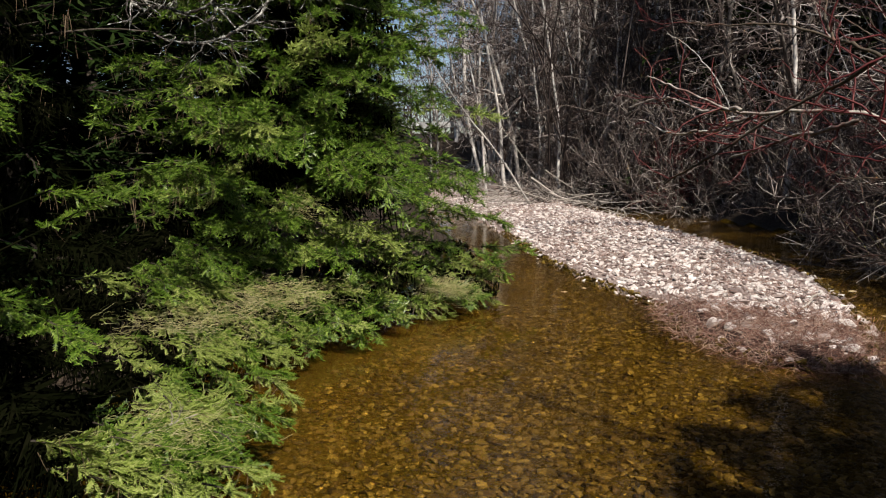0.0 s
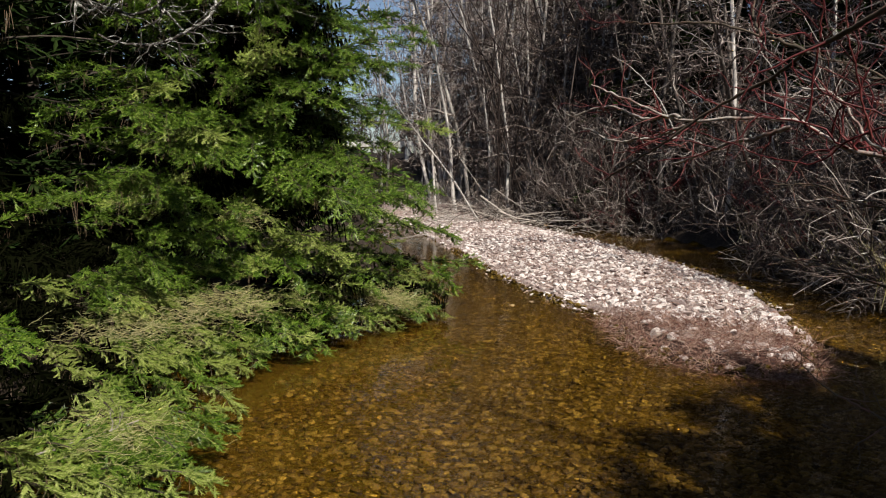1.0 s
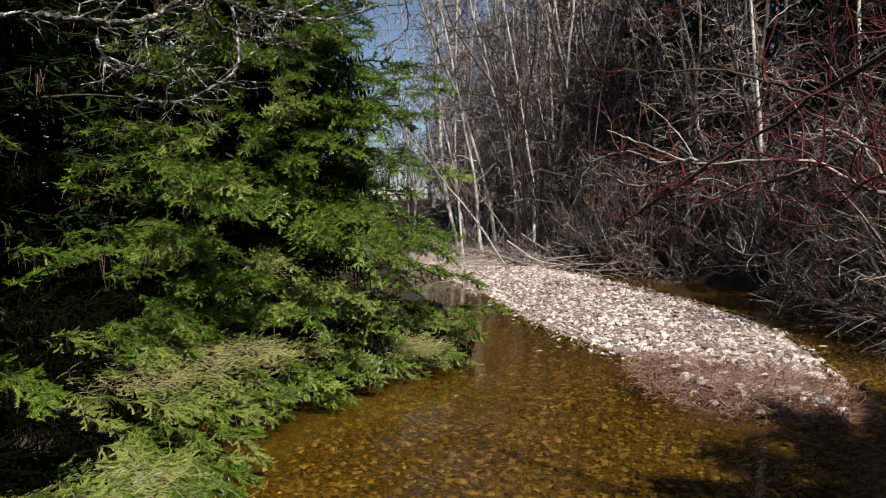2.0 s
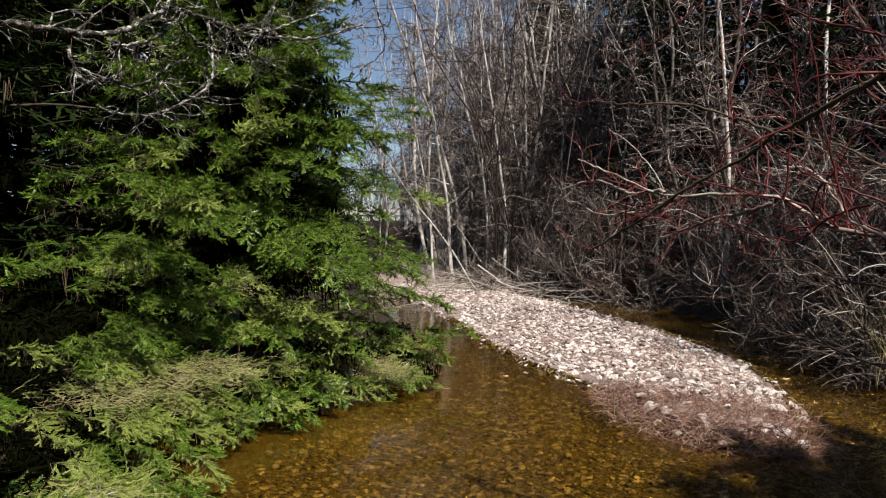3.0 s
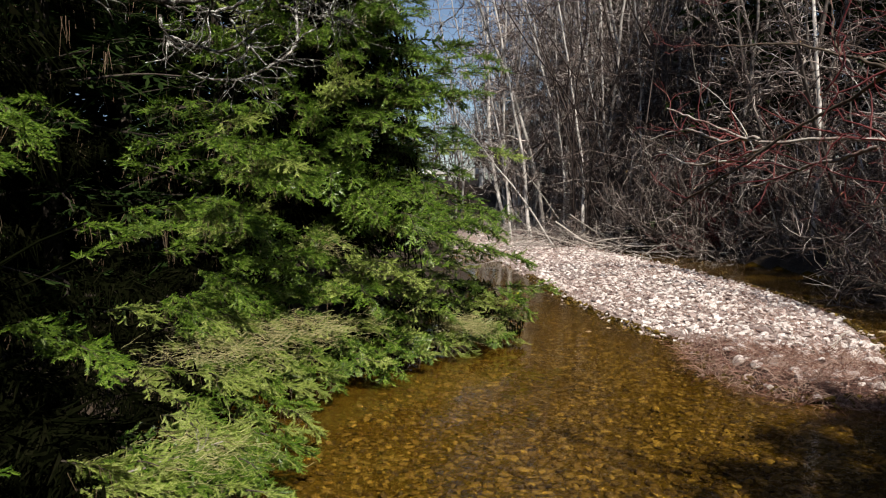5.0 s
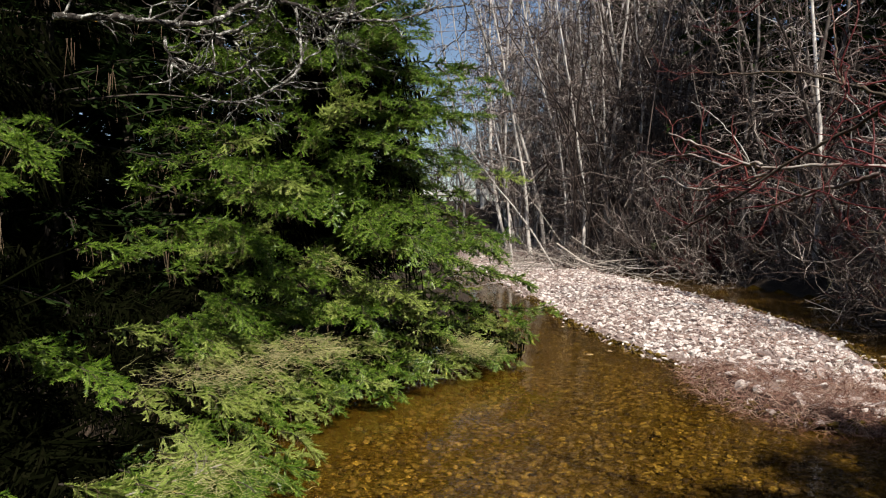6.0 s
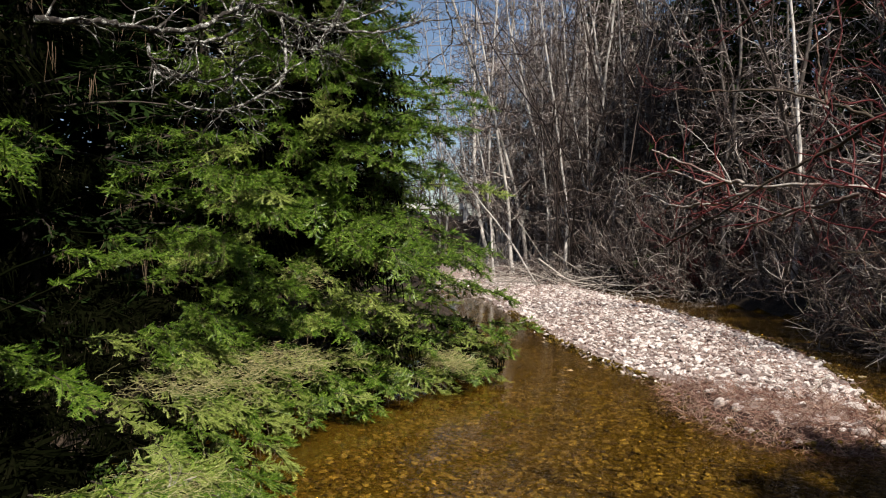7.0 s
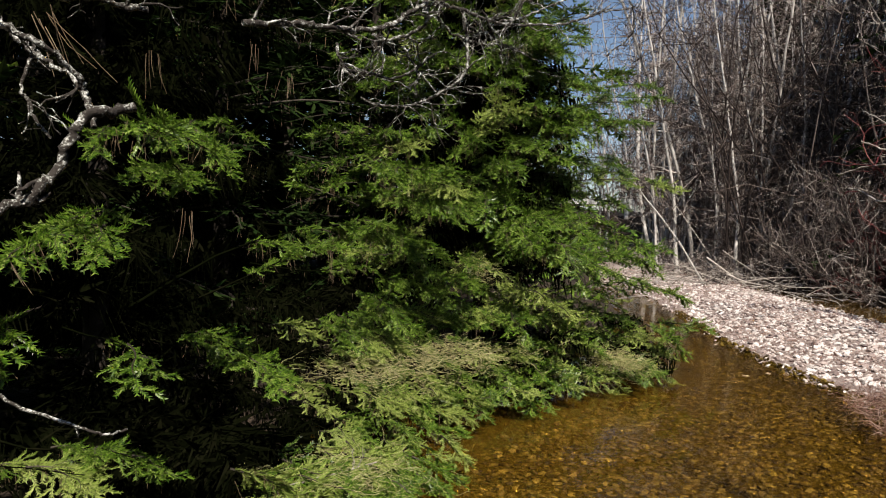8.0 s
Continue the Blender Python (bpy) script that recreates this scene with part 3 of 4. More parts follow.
def add_bough(tree, base, tip, level, rng, pale=None, roll=None):
    """One bough from base to tip, both in the tree's own axes."""
    base, tip = Vector(base), Vector(tip)
    ln = (tip - base).length
    table = TABLES[level]
    nom = min(NOMINAL, key=lambda q: abs(math.log(q / ln)))
    me = table[nom][3 if pale else rng.integers(2 if level in ("mid", "back", "fill") else 3)]
    return part("bough", me, tree, bough_pose(base, tip, rng.normal(0, 0.2) if roll is None else roll, nom))


def spread_bough(tree, base, tip, level, rng, pale=None, size=0.5, start=0.35, stem=True):
    """A branch that carries several sprays along its outer part, fanning to both sides."""
    b, t = np.array(base, float), np.array(tip, float)
    ln = np.linalg.norm(t - b)
    if ln < size * 1.25:
        return add_bough(tree, base, tip, level, rng, pale)
    h = Heap()
    p = curve([b, b + (t - b) * 0.3 + rng.normal(0, 0.03 * ln, 3), b + (t - b) * 0.6 + (0, 0, 0.05 * ln) + rng.normal(0, 0.025 * ln, 3), t], 8)
    tube(h, p, np.linspace(0.003 + 0.003 * ln, 0.0015, 8), 4)
    # close stems get the near-black shade colour, so sunlight does not show on them
    if stem:
        part("branch", h.mesh("branch", [M_INNER_SHADE if level == "close" else M_FIR_BARK]), tree)
    d = (t - b) / ln
    side = unit(np.cross(d, (0, 0, 1)))
    count = max(2, round((1 - start) * ln / (size * 0.42)))
    for i, f in enumerate(np.linspace(start, 0.97, count)):
        sgn = (1 if i % 2 else -1) if i < count - 1 else 0
        e = unit(d + side * sgn * rng.uniform(0.25, 0.95) + (0, 0, rng.normal(-0.08, 0.2)))
        a = p[int(f * 7)]
        lr = size * rng.uniform(0.55, 1.25) * (1.0 if sgn == 0 else 0.9)
        add_bough(tree, a, a + e * lr, level, rng, pale if rng.random() < 0.7 else None)


def fir(x, y, height, reach, seed, label, level, whorl=0.2, each=6, low=0.25, face=None, thin=1.0, round_out=0.75, group="firs", inner=1, bare_from=99.0, size=0.5, droop=-0.12, short=0.62):
    """A fir whose boughs reach furthest near the ground, finer in needle on the side that faces 'face'."""
    rng = np.random.default_rng(seed)
    z0 = float(land(np.float64(x), np.float64(y)))
    tree = thing("fir_tree", (x, y, z0), label, "tree", group)
    part("trunk", fir_trunk(height, 0.02 + height * 0.009, seed), tree)
    z = low
    while z < height - 0.15:
        f = (z - low) / (height - low)
        r = reach * (1 - f) ** round_out + 0.12
        for k in range(each):
            az = rng.random() * 6.283
            rr = r * (short + (1.12 - short) * rng.random() ** 0.7)
            rise = droop + 0.45 * f + rng.normal(0, 0.1)
            zz = z + rng.normal(0, whorl * 0.4)
            tip = (rr * math.cos(az), rr * math.sin(az), zz + rise * rr)
            base = (0.1 * rr * math.cos(az), 0.1 * rr * math.sin(az), zz)
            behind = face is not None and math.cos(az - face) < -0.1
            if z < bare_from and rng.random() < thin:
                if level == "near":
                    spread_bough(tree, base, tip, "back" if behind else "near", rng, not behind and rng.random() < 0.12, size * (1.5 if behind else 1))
                else:
                    add_bough(tree, base, tip, "back" if level == "near" else level, rng)
            # near-black sprays that paint the shade inside the crown
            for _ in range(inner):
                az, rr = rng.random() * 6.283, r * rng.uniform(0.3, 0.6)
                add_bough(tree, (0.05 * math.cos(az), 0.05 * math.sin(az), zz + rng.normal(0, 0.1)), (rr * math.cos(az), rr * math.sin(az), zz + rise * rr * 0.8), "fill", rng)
        z += whorl * (1 + 0.4 * f)
    return tree


rng = np.random.default_rng(21)
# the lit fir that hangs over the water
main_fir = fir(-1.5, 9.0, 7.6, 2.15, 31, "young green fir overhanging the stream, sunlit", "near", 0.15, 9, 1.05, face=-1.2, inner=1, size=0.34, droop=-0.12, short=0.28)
for i in range(85):
    z = 1.3 + 4.2 * rng.random()
    r = 2.15 * (1 - (z - 0.45) / 7.15) ** 0.75
    a, rr = rng.uniform(-2.3, -0.3), r * rng.uniform(0.35, 0.95)
    b = (0.25 * rr * math.cos(a), 0.25 * rr * math.sin(a), z)
    spread_bough(main_fir, b, (rr * math.cos(a), rr * math.sin(a), z + rr * rng.normal(-0.06, 0.08)), "near", rng, rng.random() < 0.12, 0.34)
# boughs laid low over the water's edge, each with its base and tip in the place's metres
LOW_BOUGHS = (
    ((-1.5, 8.7, 0.75), (0.75, 8.7, 0.50), 0), ((-1.3, 8.9, 0.7), (0.90, 9.5, 0.48), 0), ((-1.6, 8.4, 0.55), (0.45, 8.35, 0.16), 0), ((-1.7, 8.2, 0.5), (-0.1, 8.0, 0.14), 1),
    ((-1.8, 8.0, 0.5), (-0.45, 7.5, 0.12), 0), ((-1.9, 7.9, 0.5), (-0.75, 7.0, 0.16), 0), ((-1.5, 8.3, 1.42), (-1.2, 6.75, 1.16), 1), ((-1.2, 8.3, 1.05), (-0.85, 7.0, 0.78), 1),
    ((-1.0, 8.4, 1.1), (-0.55, 7.1, 0.86), 1), ((-0.9, 8.4, 1.5), (-0.35, 7.2, 1.42), 0), ((-1.1, 8.6, 1.3), (0.45, 8.5, 1.25), 0), ((-1.2, 8.8, 1.0), (0.6, 9.0, 0.95), 0))
origin = Vector(main_fir.location)
for a, b, pale in LOW_BOUGHS:
    spread_bough(main_fir, Vector(a) - origin, Vector(b) - origin, "near", rng, pale, 0.5, 0.3)

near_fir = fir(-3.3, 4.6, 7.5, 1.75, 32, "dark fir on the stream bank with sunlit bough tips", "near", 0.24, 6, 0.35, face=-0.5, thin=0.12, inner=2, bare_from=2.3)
NEAR_BOUGHS = (
    ((-2.6, 4.0, 1.15), (-1.60, 6.0, 1.62), 0), ((-2.5, 4.2, 1.1), (-1.75, 5.2, 1.45), 0), ((-2.9, 4.5, 2.2), (-1.80, 4.0, 2.02), 0),
    ((-2.9, 4.4, 1.0), (-1.62, 3.75, 0.84), 0), ((-2.8, 5.2, 0.75), (-1.05, 6.4, 0.58), 0), ((-2.7, 5.0, 0.7), (-1.35, 5.7, 0.52), 1),
    ((-2.6, 5.4, 0.9), (-1.3, 6.8, 0.75), 0), ((-2.4, 3.6, 0.35), (-0.95, 4.0, 0.12), 0), ((-2.3, 3.5, 0.25), (-1.1, 3.75, 0.10), 1))
UPPER_BOUGHS = (
    ((-2.9, 3.0, 0.55), (-1.95, 2.67, 0.65), 1), ((-2.9, 3.2, 0.6), (-1.77, 2.92, 0.62), 0), ((-2.7, 4.3, 0.9), (-1.66, 3.97, 0.76), 0),
    ((-3.0, 4.0, 1.6), (-1.85, 2.7, 1.50), 0), ((-3.0, 4.2, 1.9), (-1.72, 3.1, 1.72), 0), ((-2.6, 3.5, 2.05), (-1.75, 2.85, 1.95), 0),
    ((-2.5, 3.7, 2.15), (-1.70, 3.3, 1.88), 0), ((-2.3, 3.0, 1.15), (-1.72, 2.75, 1.05), 0), ((-2.7, 5.6, 1.3), (-1.7, 6.8, 1.15), 0),
    ((-2.7, 5.8, 1.6), (-1.5, 6.9, 1.4), 0))
origin = Vector(near_fir.location)
for a, b, pale in NEAR_BOUGHS + UPPER_BOUGHS:
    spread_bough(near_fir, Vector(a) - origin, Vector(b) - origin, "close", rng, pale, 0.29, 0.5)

# sprays that fill the hollow between the two firs
for i in range(26):
    y = rng.uniform(5.4, 6.9)
    tip = Vector((y * rng.uniform(-0.29, -0.17), y, rng.uniform(1.0, 2.3)))
    base = tip + Vector((-rng.uniform(0.5, 0.8), rng.uniform(0.1, 0.7), rng.uniform(-0.05, 0.2)))
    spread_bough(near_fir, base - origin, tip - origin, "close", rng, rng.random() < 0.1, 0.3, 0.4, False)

# a dense mat of small yellow-green sprays low over the near water
for i in range(64):
    f = rng.random()
    tip = Vector((-1.08 - 0.42 * f + rng.normal(0, 0.05), 3.35 + 1.3 * rng.random(), 0.14 + 0.24 * f + rng.normal(0, 0.04)))
    a = rng.uniform(-0.9, 1.1)
    ln = rng.uniform(0.17, 0.33)
    add_bough(near_fir, tip - Vector((ln * math.cos(a), ln * math.sin(a), rng.normal(-0.05, 0.05))) - origin, tip - origin, "close", rng, rng.random() < 0.6, rng.normal(0, 0.45))

# sprays that hang out over the water all along the bank
for y in np.arange(3.5, 9.3, 0.15):
    for lift, back in ((0.19, 0.02), (0.42, 0.28), (0.75, 0.55)):
        if rng.random() < (0.1 if lift < 0.2 else 0.5) or (y < 5.0 and lift > 0.2 and rng.random() < 0.75):
            continue
        x = float(np.interp(y, SHORE_Y, SHORE_X)) - back + rng.normal(0, 0.1)
        tip = Vector((x, y + rng.normal(0, 0.1), lift + rng.normal(0, 0.06)))
        reach = rng.uniform(0.35, 0.6) if y < 5.2 else rng.uniform(0.7, 1.1)
        base = tip + Vector((-reach, -rng.uniform(-0.3, 0.5) * reach, rng.uniform(0.12, 0.3) * reach))
        owner = near_fir if y < 6.3 else main_fir
        o = Vector(owner.location)
        spread_bough(owner, base - o, tip - o, "close" if y < 6.3 else "near", rng, rng.random() < 0.6, 0.27 if y < 6.3 else 0.34, 0.3, False)

# near-black lower sprays, coloured as shade, that cover the bank behind them
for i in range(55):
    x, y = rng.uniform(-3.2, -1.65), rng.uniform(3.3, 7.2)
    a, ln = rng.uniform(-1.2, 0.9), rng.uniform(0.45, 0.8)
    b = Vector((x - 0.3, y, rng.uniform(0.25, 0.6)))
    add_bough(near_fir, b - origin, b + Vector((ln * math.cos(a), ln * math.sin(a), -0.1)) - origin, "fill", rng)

# more near-black sprays in place of shade on the near bank
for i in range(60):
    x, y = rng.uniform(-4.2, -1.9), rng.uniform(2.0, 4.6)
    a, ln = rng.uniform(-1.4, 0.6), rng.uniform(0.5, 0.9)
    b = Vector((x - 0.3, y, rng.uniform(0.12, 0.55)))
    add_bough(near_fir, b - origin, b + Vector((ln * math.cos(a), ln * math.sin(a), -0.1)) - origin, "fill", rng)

# and near-black ones that darken the litter behind the near fir
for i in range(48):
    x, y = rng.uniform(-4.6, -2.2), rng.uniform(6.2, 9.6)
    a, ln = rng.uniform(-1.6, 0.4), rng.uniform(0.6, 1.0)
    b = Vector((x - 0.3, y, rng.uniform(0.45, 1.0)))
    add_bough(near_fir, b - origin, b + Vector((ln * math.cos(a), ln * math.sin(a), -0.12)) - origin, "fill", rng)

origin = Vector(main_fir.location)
# near-black sprays added under the fir to keep sky reflections off the water
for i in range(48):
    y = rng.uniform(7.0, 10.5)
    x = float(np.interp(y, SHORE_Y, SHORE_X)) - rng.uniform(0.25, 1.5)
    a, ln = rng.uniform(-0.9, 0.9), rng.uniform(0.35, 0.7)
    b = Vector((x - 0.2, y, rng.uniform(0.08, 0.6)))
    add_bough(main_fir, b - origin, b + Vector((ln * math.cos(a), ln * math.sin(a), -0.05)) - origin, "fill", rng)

# the mid-level firs carry their shade in the needle colour
fir(-4.4, 8.4, 9.0, 2.2, 33, "fir with its neighbours' shade put into the needle colour", "mid", 0.36, 5, 0.3, face=-0.9)
fir(-5.6, 5.8, 9.0, 2.2, 34, "fir with its neighbours' shade put into the needle colour", "mid", 0.36, 5, 0.3, face=-0.6)
fir(-3.6, 11.6, 10.0, 2.4, 35, "tall fir behind the stream bank, needles coloured as in shade", "mid", 0.36, 5, 0.5, face=-1.2)
fir(-4.6, 2.4, 8.5, 1.9, 36, "fir close beside the path, needles coloured as in shade", "mid", 0.38, 5, 0.4, face=-0.2)
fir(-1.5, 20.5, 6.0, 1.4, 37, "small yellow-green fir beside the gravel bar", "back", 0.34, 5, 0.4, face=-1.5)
fir(-2.6, 16, 8.0, 1.9, 38, "fir on the far stream bank, needles coloured as in shade", "mid", 0.36, 5, 0.4, face=-1.4)


def far_conifer(seed, height, reach):
    """A tall conifer seen from afar: one crown of drooping sprays."""
    rng = np.random.default_rng(seed)
    crown = Heap()
    z = 0.8
    while z < height - 0.2:
        r = reach * (1 - z / height) ** 0.8 + 0.15
        for _ in range(7):
            az = rng.random() * 6.283
            rr = r * rng.uniform(0.7, 1.15)
            out, side = np.array([math.cos(az), math.sin(az), 0]), np.array([-math.sin(az), math.cos(az), 0])
            zz = z + rng.normal(0, 0.15)
            for k in np.linspace(0.15, 1, 8):
                a = out * rr * k + (0, 0, zz - 0.22 * rr * k * k)
                for sd in (-1, 1):
                    w = rr * (0.42 * (1.1 - k) + 0.06) * rng.uniform(0.6, 1.2)
                    tip = a + side * sd * w + out * w * 0.7 + (0, 0, rng.normal(-0.08, 0.1))
                    crown.add([a - out * 0.07, a + out * 0.09, tip], [(0, 1, 2)])
        z += 0.42
    return fir_trunk(height, 0.03 + height * 0.011, seed), crown.mesh("crown", [M_SHADE_NEEDLE], smooth=False)


conifers = []
for i, (hgt, reach) in enumerate(((11, 2.3), (13, 2.6), (16, 3.0))):
    e = thing("conifer_tree", (0, 0, -50), "tall shade-toned conifer of the wood, some copies unseen shade casters", "tree", "wood conifers")
    for n, me in zip(("trunk", "crown"), far_conifer(90 + i, hgt, reach)):
        part(n, me, e)
    conifers.append(e)
rng = np.random.default_rng(57)
# those at negative y are unseen, added behind the camera to shade the left bank
WOOD = (
    (-7, 10, 0), (-8, 7, 0), (-6, 14, 1), (-9, 13, 1), (-8, 3, 0), (-5, 20, 0), (-9, 19, 1), (-5, 27, 0), (-10, 26, 1), (-7, 34, 1), (-4.5, 42, 0), (-6.5, 0.5, 0), (-11, 8, 1), (-12, 2, 1), (-6.3, 11.5, 0), (-7.3, 16.5, 1), (-4.2, 14.5, 0), (-3.2, 24, 0), (-13, 14, 2), (-14, 22, 2), (-6.5, 8, 0), (-9.5, 5, 1), (-8, 23, 1), (-1.8, -3.1, 1))
WOOD_MORE = (
    (-2.8, -3.4, 1), (-3.8, -3.0, 1), (-5.5, -4, 1), (-4.6, -1.2, 0), (-6.2, 0.2, 0), (-10, 10, 2), (-12, 6, 2), (-9, 16, 2), (-12, 11.5, 2), (-7.5, 12.5, 1), (-9, 8.8, 1), (-14, 8, 2), (-11, 18, 2), (-5.8, 17.5, 1), (-10, 3.5, 2), (-7.5, 14, 2), (-8.4, 15.2, 2), (-8, 13, 1), (-9.8, 17.5, 2), (-10.4, 16, 2), (-11.5, 20, 2), (-12.6, 19, 2), (-9.4, 11.8, 2), (-10.6, 13.4, 2), (-6.9, 18.5, 2))
for x, y, k in WOOD + WOOD_MORE:
    placed(conifers[k], used, x, y, rng.random() * 6.28, rng.uniform(0.9, 1.1))
# unseen conifers added behind the camera to throw shade on the near water
for x, y in ((4.0, -4.4), (4.4, -3.7), (4.8, -2.9), (5.3, -2.3), (5.8, -1.7), (5.2, -4.2), (6.0, -3.2), (6.8, -2.0), (7.0, -4.0)):
    placed(conifers[0], used, x, y, rng.random() * 6.28, 0.84)
# one more unseen at the left, added to shade the bank beside the camera
placed(conifers[0], used, -2.25, -0.95, 0.7, 0.8)
# smaller unseen conifers added to deepen the shade on the near water
for x, y in ((5.2, 0.1), (5.9, 0.7), (5.6, -1.0), (6.6, -0.2)):
    placed(conifers[0], used, x, y, rng.random() * 6.28, 0.62)
for x, y, sz in ((4.9, 2.2, 0.4), (5.6, 3.3, 0.42), (4.7, 1.1, 0.42), (5.6, 1.9, 0.5), (4.2, 2.3, 0.36)):
    placed(conifers[0], used, x, y, rng.random() * 6.28, sz)
# unseen bare alders added to break that shade into dapples
for i, (x, y) in enumerate(((3.0, 0.3), (3.6, 1.0), (3.3, -0.5), (2.7, -0.4), (4.0, 0.4), (3.9, 1.6), (2.4, -1.0), (3.1, -1.2), (3.5, 0.5), (2.9, -0.1), (3.8, -0.2), (3.3, 0.9))):
    placed(alders[i % 2], used, x, y, rng.random() * 6.28, 0.62, rng.normal(0, 2, 2))
# unseen conifers added to shade the right end of the thicket
for x, y, sz in ((7.6, 2.2, 0.62), (8.9, 4.6, 0.8), (9.7, 6.6, 0.8), (10.4, 3.6, 0.9)):
    placed(conifers[0], used, x, y, rng.random() * 6.28, sz)
# unseen shrubs added beside the camera for dappled shade
for x, y, sz in ((3.6, 0.5, 1.0), (4.1, 1.5, 1.05), (4.5, 2.1, 1.1), (5.2, 2.9, 1.0), (4.4, 0.6, 1.15), (5.0, 1.4, 1.1), (5.7, 3.0, 1.0), (3.4, -0.3, 1.1)):
    placed((low_shrubs[0], shrubs[1])[rng.integers(2)], used, x, y, rng.random() * 6.28, sz)
# tall unseen conifers added to darken the thicket with their shadows
for x, y in ((12.5, 11), (14.5, 8.2), (16.5, 12), (18, 9), (11.5, 6)):
    placed(conifers[2], used, x, y, rng.random() * 6.28, 1.1)
for i in range(40):
    a = radians(rng.uniform(8, 50))
    d = rng.uniform(36, 55) if a < radians(16) else rng.uniform(22, 40)
    placed(conifers[1 + rng.integers(2)], used, d * math.sin(a) + 1.5, d * math.cos(a), rng.random() * 6.28, rng.uniform(0.85, 1.25))
for i in range(16):
    a, d = radians(rng.uniform(-16, 7)), rng.uniform(75, 95)
    placed(conifers[rng.integers(2)], used, d * math.sin(a), d * math.cos(a), rng.random() * 6.28, rng.uniform(0.6, 0.85))
# leafless wood beyond the bridge, and taller on the slope behind the thicket
h = Heap()
for i in range(640):
    if i < 150:
        x, y, tall = rng.uniform(-14, 6), rng.uniform(50, 66), rng.uniform(4.0, 7.0)
    else:
        a, d = radians(rng.uniform(5.5, 60)), rng.uniform(24, 42)
        x, y, tall = d * math.sin(a) + 1.0, d * math.cos(a), rng.uniform(8, 13)
    z0 = float(land(np.float64(x), np.float64(y)))
    p = limb(rng, (x, y, z0 - 0.1), (rng.normal(0, 0.14), rng.normal(0, 0.1), 1), tall, 8, 0.13, 0.03)
    tube(h, p, np.linspace(0.042, 0.010, 9), 3)
    for _ in range(20):
        q = limb(rng, p[rng.integers(0, 8)], (rng.normal(), rng.normal(), rng.uniform(-0.2, 1.1)), tall * rng.uniform(0.1, 0.3), 3, 0.4)
        tube(h, q, np.linspace(0.016, 0.008, 4), 3)
tagged(new("far_wood", h.mesh("far_wood", [M_FARTWIG])), "leafless brown woodland behind the thicket and the bridge", "woodland", kind="stuff")


# ---- bridge beyond the stream ----
def beam(name, x0, x1, y, z, depth, tall, mat_used, holder, label=""):
    bm = bmesh.new()
    bmesh.ops.create_cube(bm, size=1)
    bmesh.ops.scale(bm, vec=(x1 - x0, depth, tall), verts=bm.verts)
    bmesh.ops.bevel(bm, geom=bm.edges[:], offset=min(depth, tall) * 0.12, segments=2, affect="EDGES")
    me = bpy.data.meshes.new(name)
    bm.to_mesh(me)
    bm.free()
    me.materials.append(mat_used)
    return part(name, me, holder, pose((x0 + x1) / 2, y, z), label)


bridge = thing("road_bridge", (0, 0, 0), "low road bridge with a white painted guard rail", "bridge")
beam("deck", -9, 11, 46.2, 1.75, 3.2, 0.35, M_CONCRETE, bridge, "dark concrete deck")
beam("rail", -9, 11, 44.6, 3.07, 0.10, 0.30, M_WHITE, bridge, "white guard rail")
for k in range(5):
    beam("post", -7.5 + 4.0 * k, -7.3 + 4.0 * k, 44.75, 2.5, 0.16, 1.1, M_WHITE, bridge)


# ---- dead branches with lichen ----
def branch_with_twigs(name, at, lines, mat_used, twig_mat, label, category, seed, twig=(0.12, 0.35), count=8, wob=0.2, sides=5, knobs=0.0, group="", down=0.0, wiggle=1.0):
    """A bare branch whose limbs run through a few points, with twigs off them. lines: (points, thick, thin)."""
    rng = np.random.default_rng(seed)
    e = thing(name, at, label, category, group)
    o = np.array(at)
    for pts, r0, r1 in lines:
        h = Heap()
        n = 8 * len(pts)
        p = curve(np.array(pts) - o, n)
        p[1:-1] += rng.normal(0, r0 * (0.05 + knobs), (n - 2, 3))
        bend = np.cumsum(rng.normal(0, 1, (n, 3)), axis=0)
        bend -= bend[:1] + (bend[-1:] - bend[:1]) * np.linspace(0, 1, n)[:, None]
        p += bend * min(0.0012 + 0.06 * r0, 0.0018) * wiggle
        r = np.linspace(r0, r1, n)
        tube(h, p, r * (1 + knobs * np.abs(rng.normal(0, 1, n))), sides)
        limb_ob = part("limb", h.mesh("limb", [mat_used]), e)
        for _ in range(int(count * len(pts) / 4)):
            i = rng.integers(1, n - 1)
            g = Heap()
            d = unit(p[i + 1] - p[i] if i + 1 < n else p[i] - p[i - 1]) + rng.normal(0, 0.7, 3) - (0, 0, down)
            ln = rng.uniform(*twig)
            q = limb(rng, p[i], d, ln, 6, wob)
            rt = min(r[i] * 0.6, 0.006)
            tube(g, q, np.linspace(rt, max(rt * 0.4, 0.0013), 7) * (1 + knobs * np.abs(rng.normal(0, 1, 7))), 4)
            for _ in range(3):
                j = rng.integers(1, 6)
                w = limb(rng, q[j], unit(q[j + 1] - q[j]) + rng.normal(0, 0.7, 3), ln * rng.uniform(0.2, 0.5), 4, wob)
                tube(g, w, np.linspace(rt * 0.55, 0.0012, 5), 3)
            part("twig", g.mesh("twig", [twig_mat]), e)
    return e


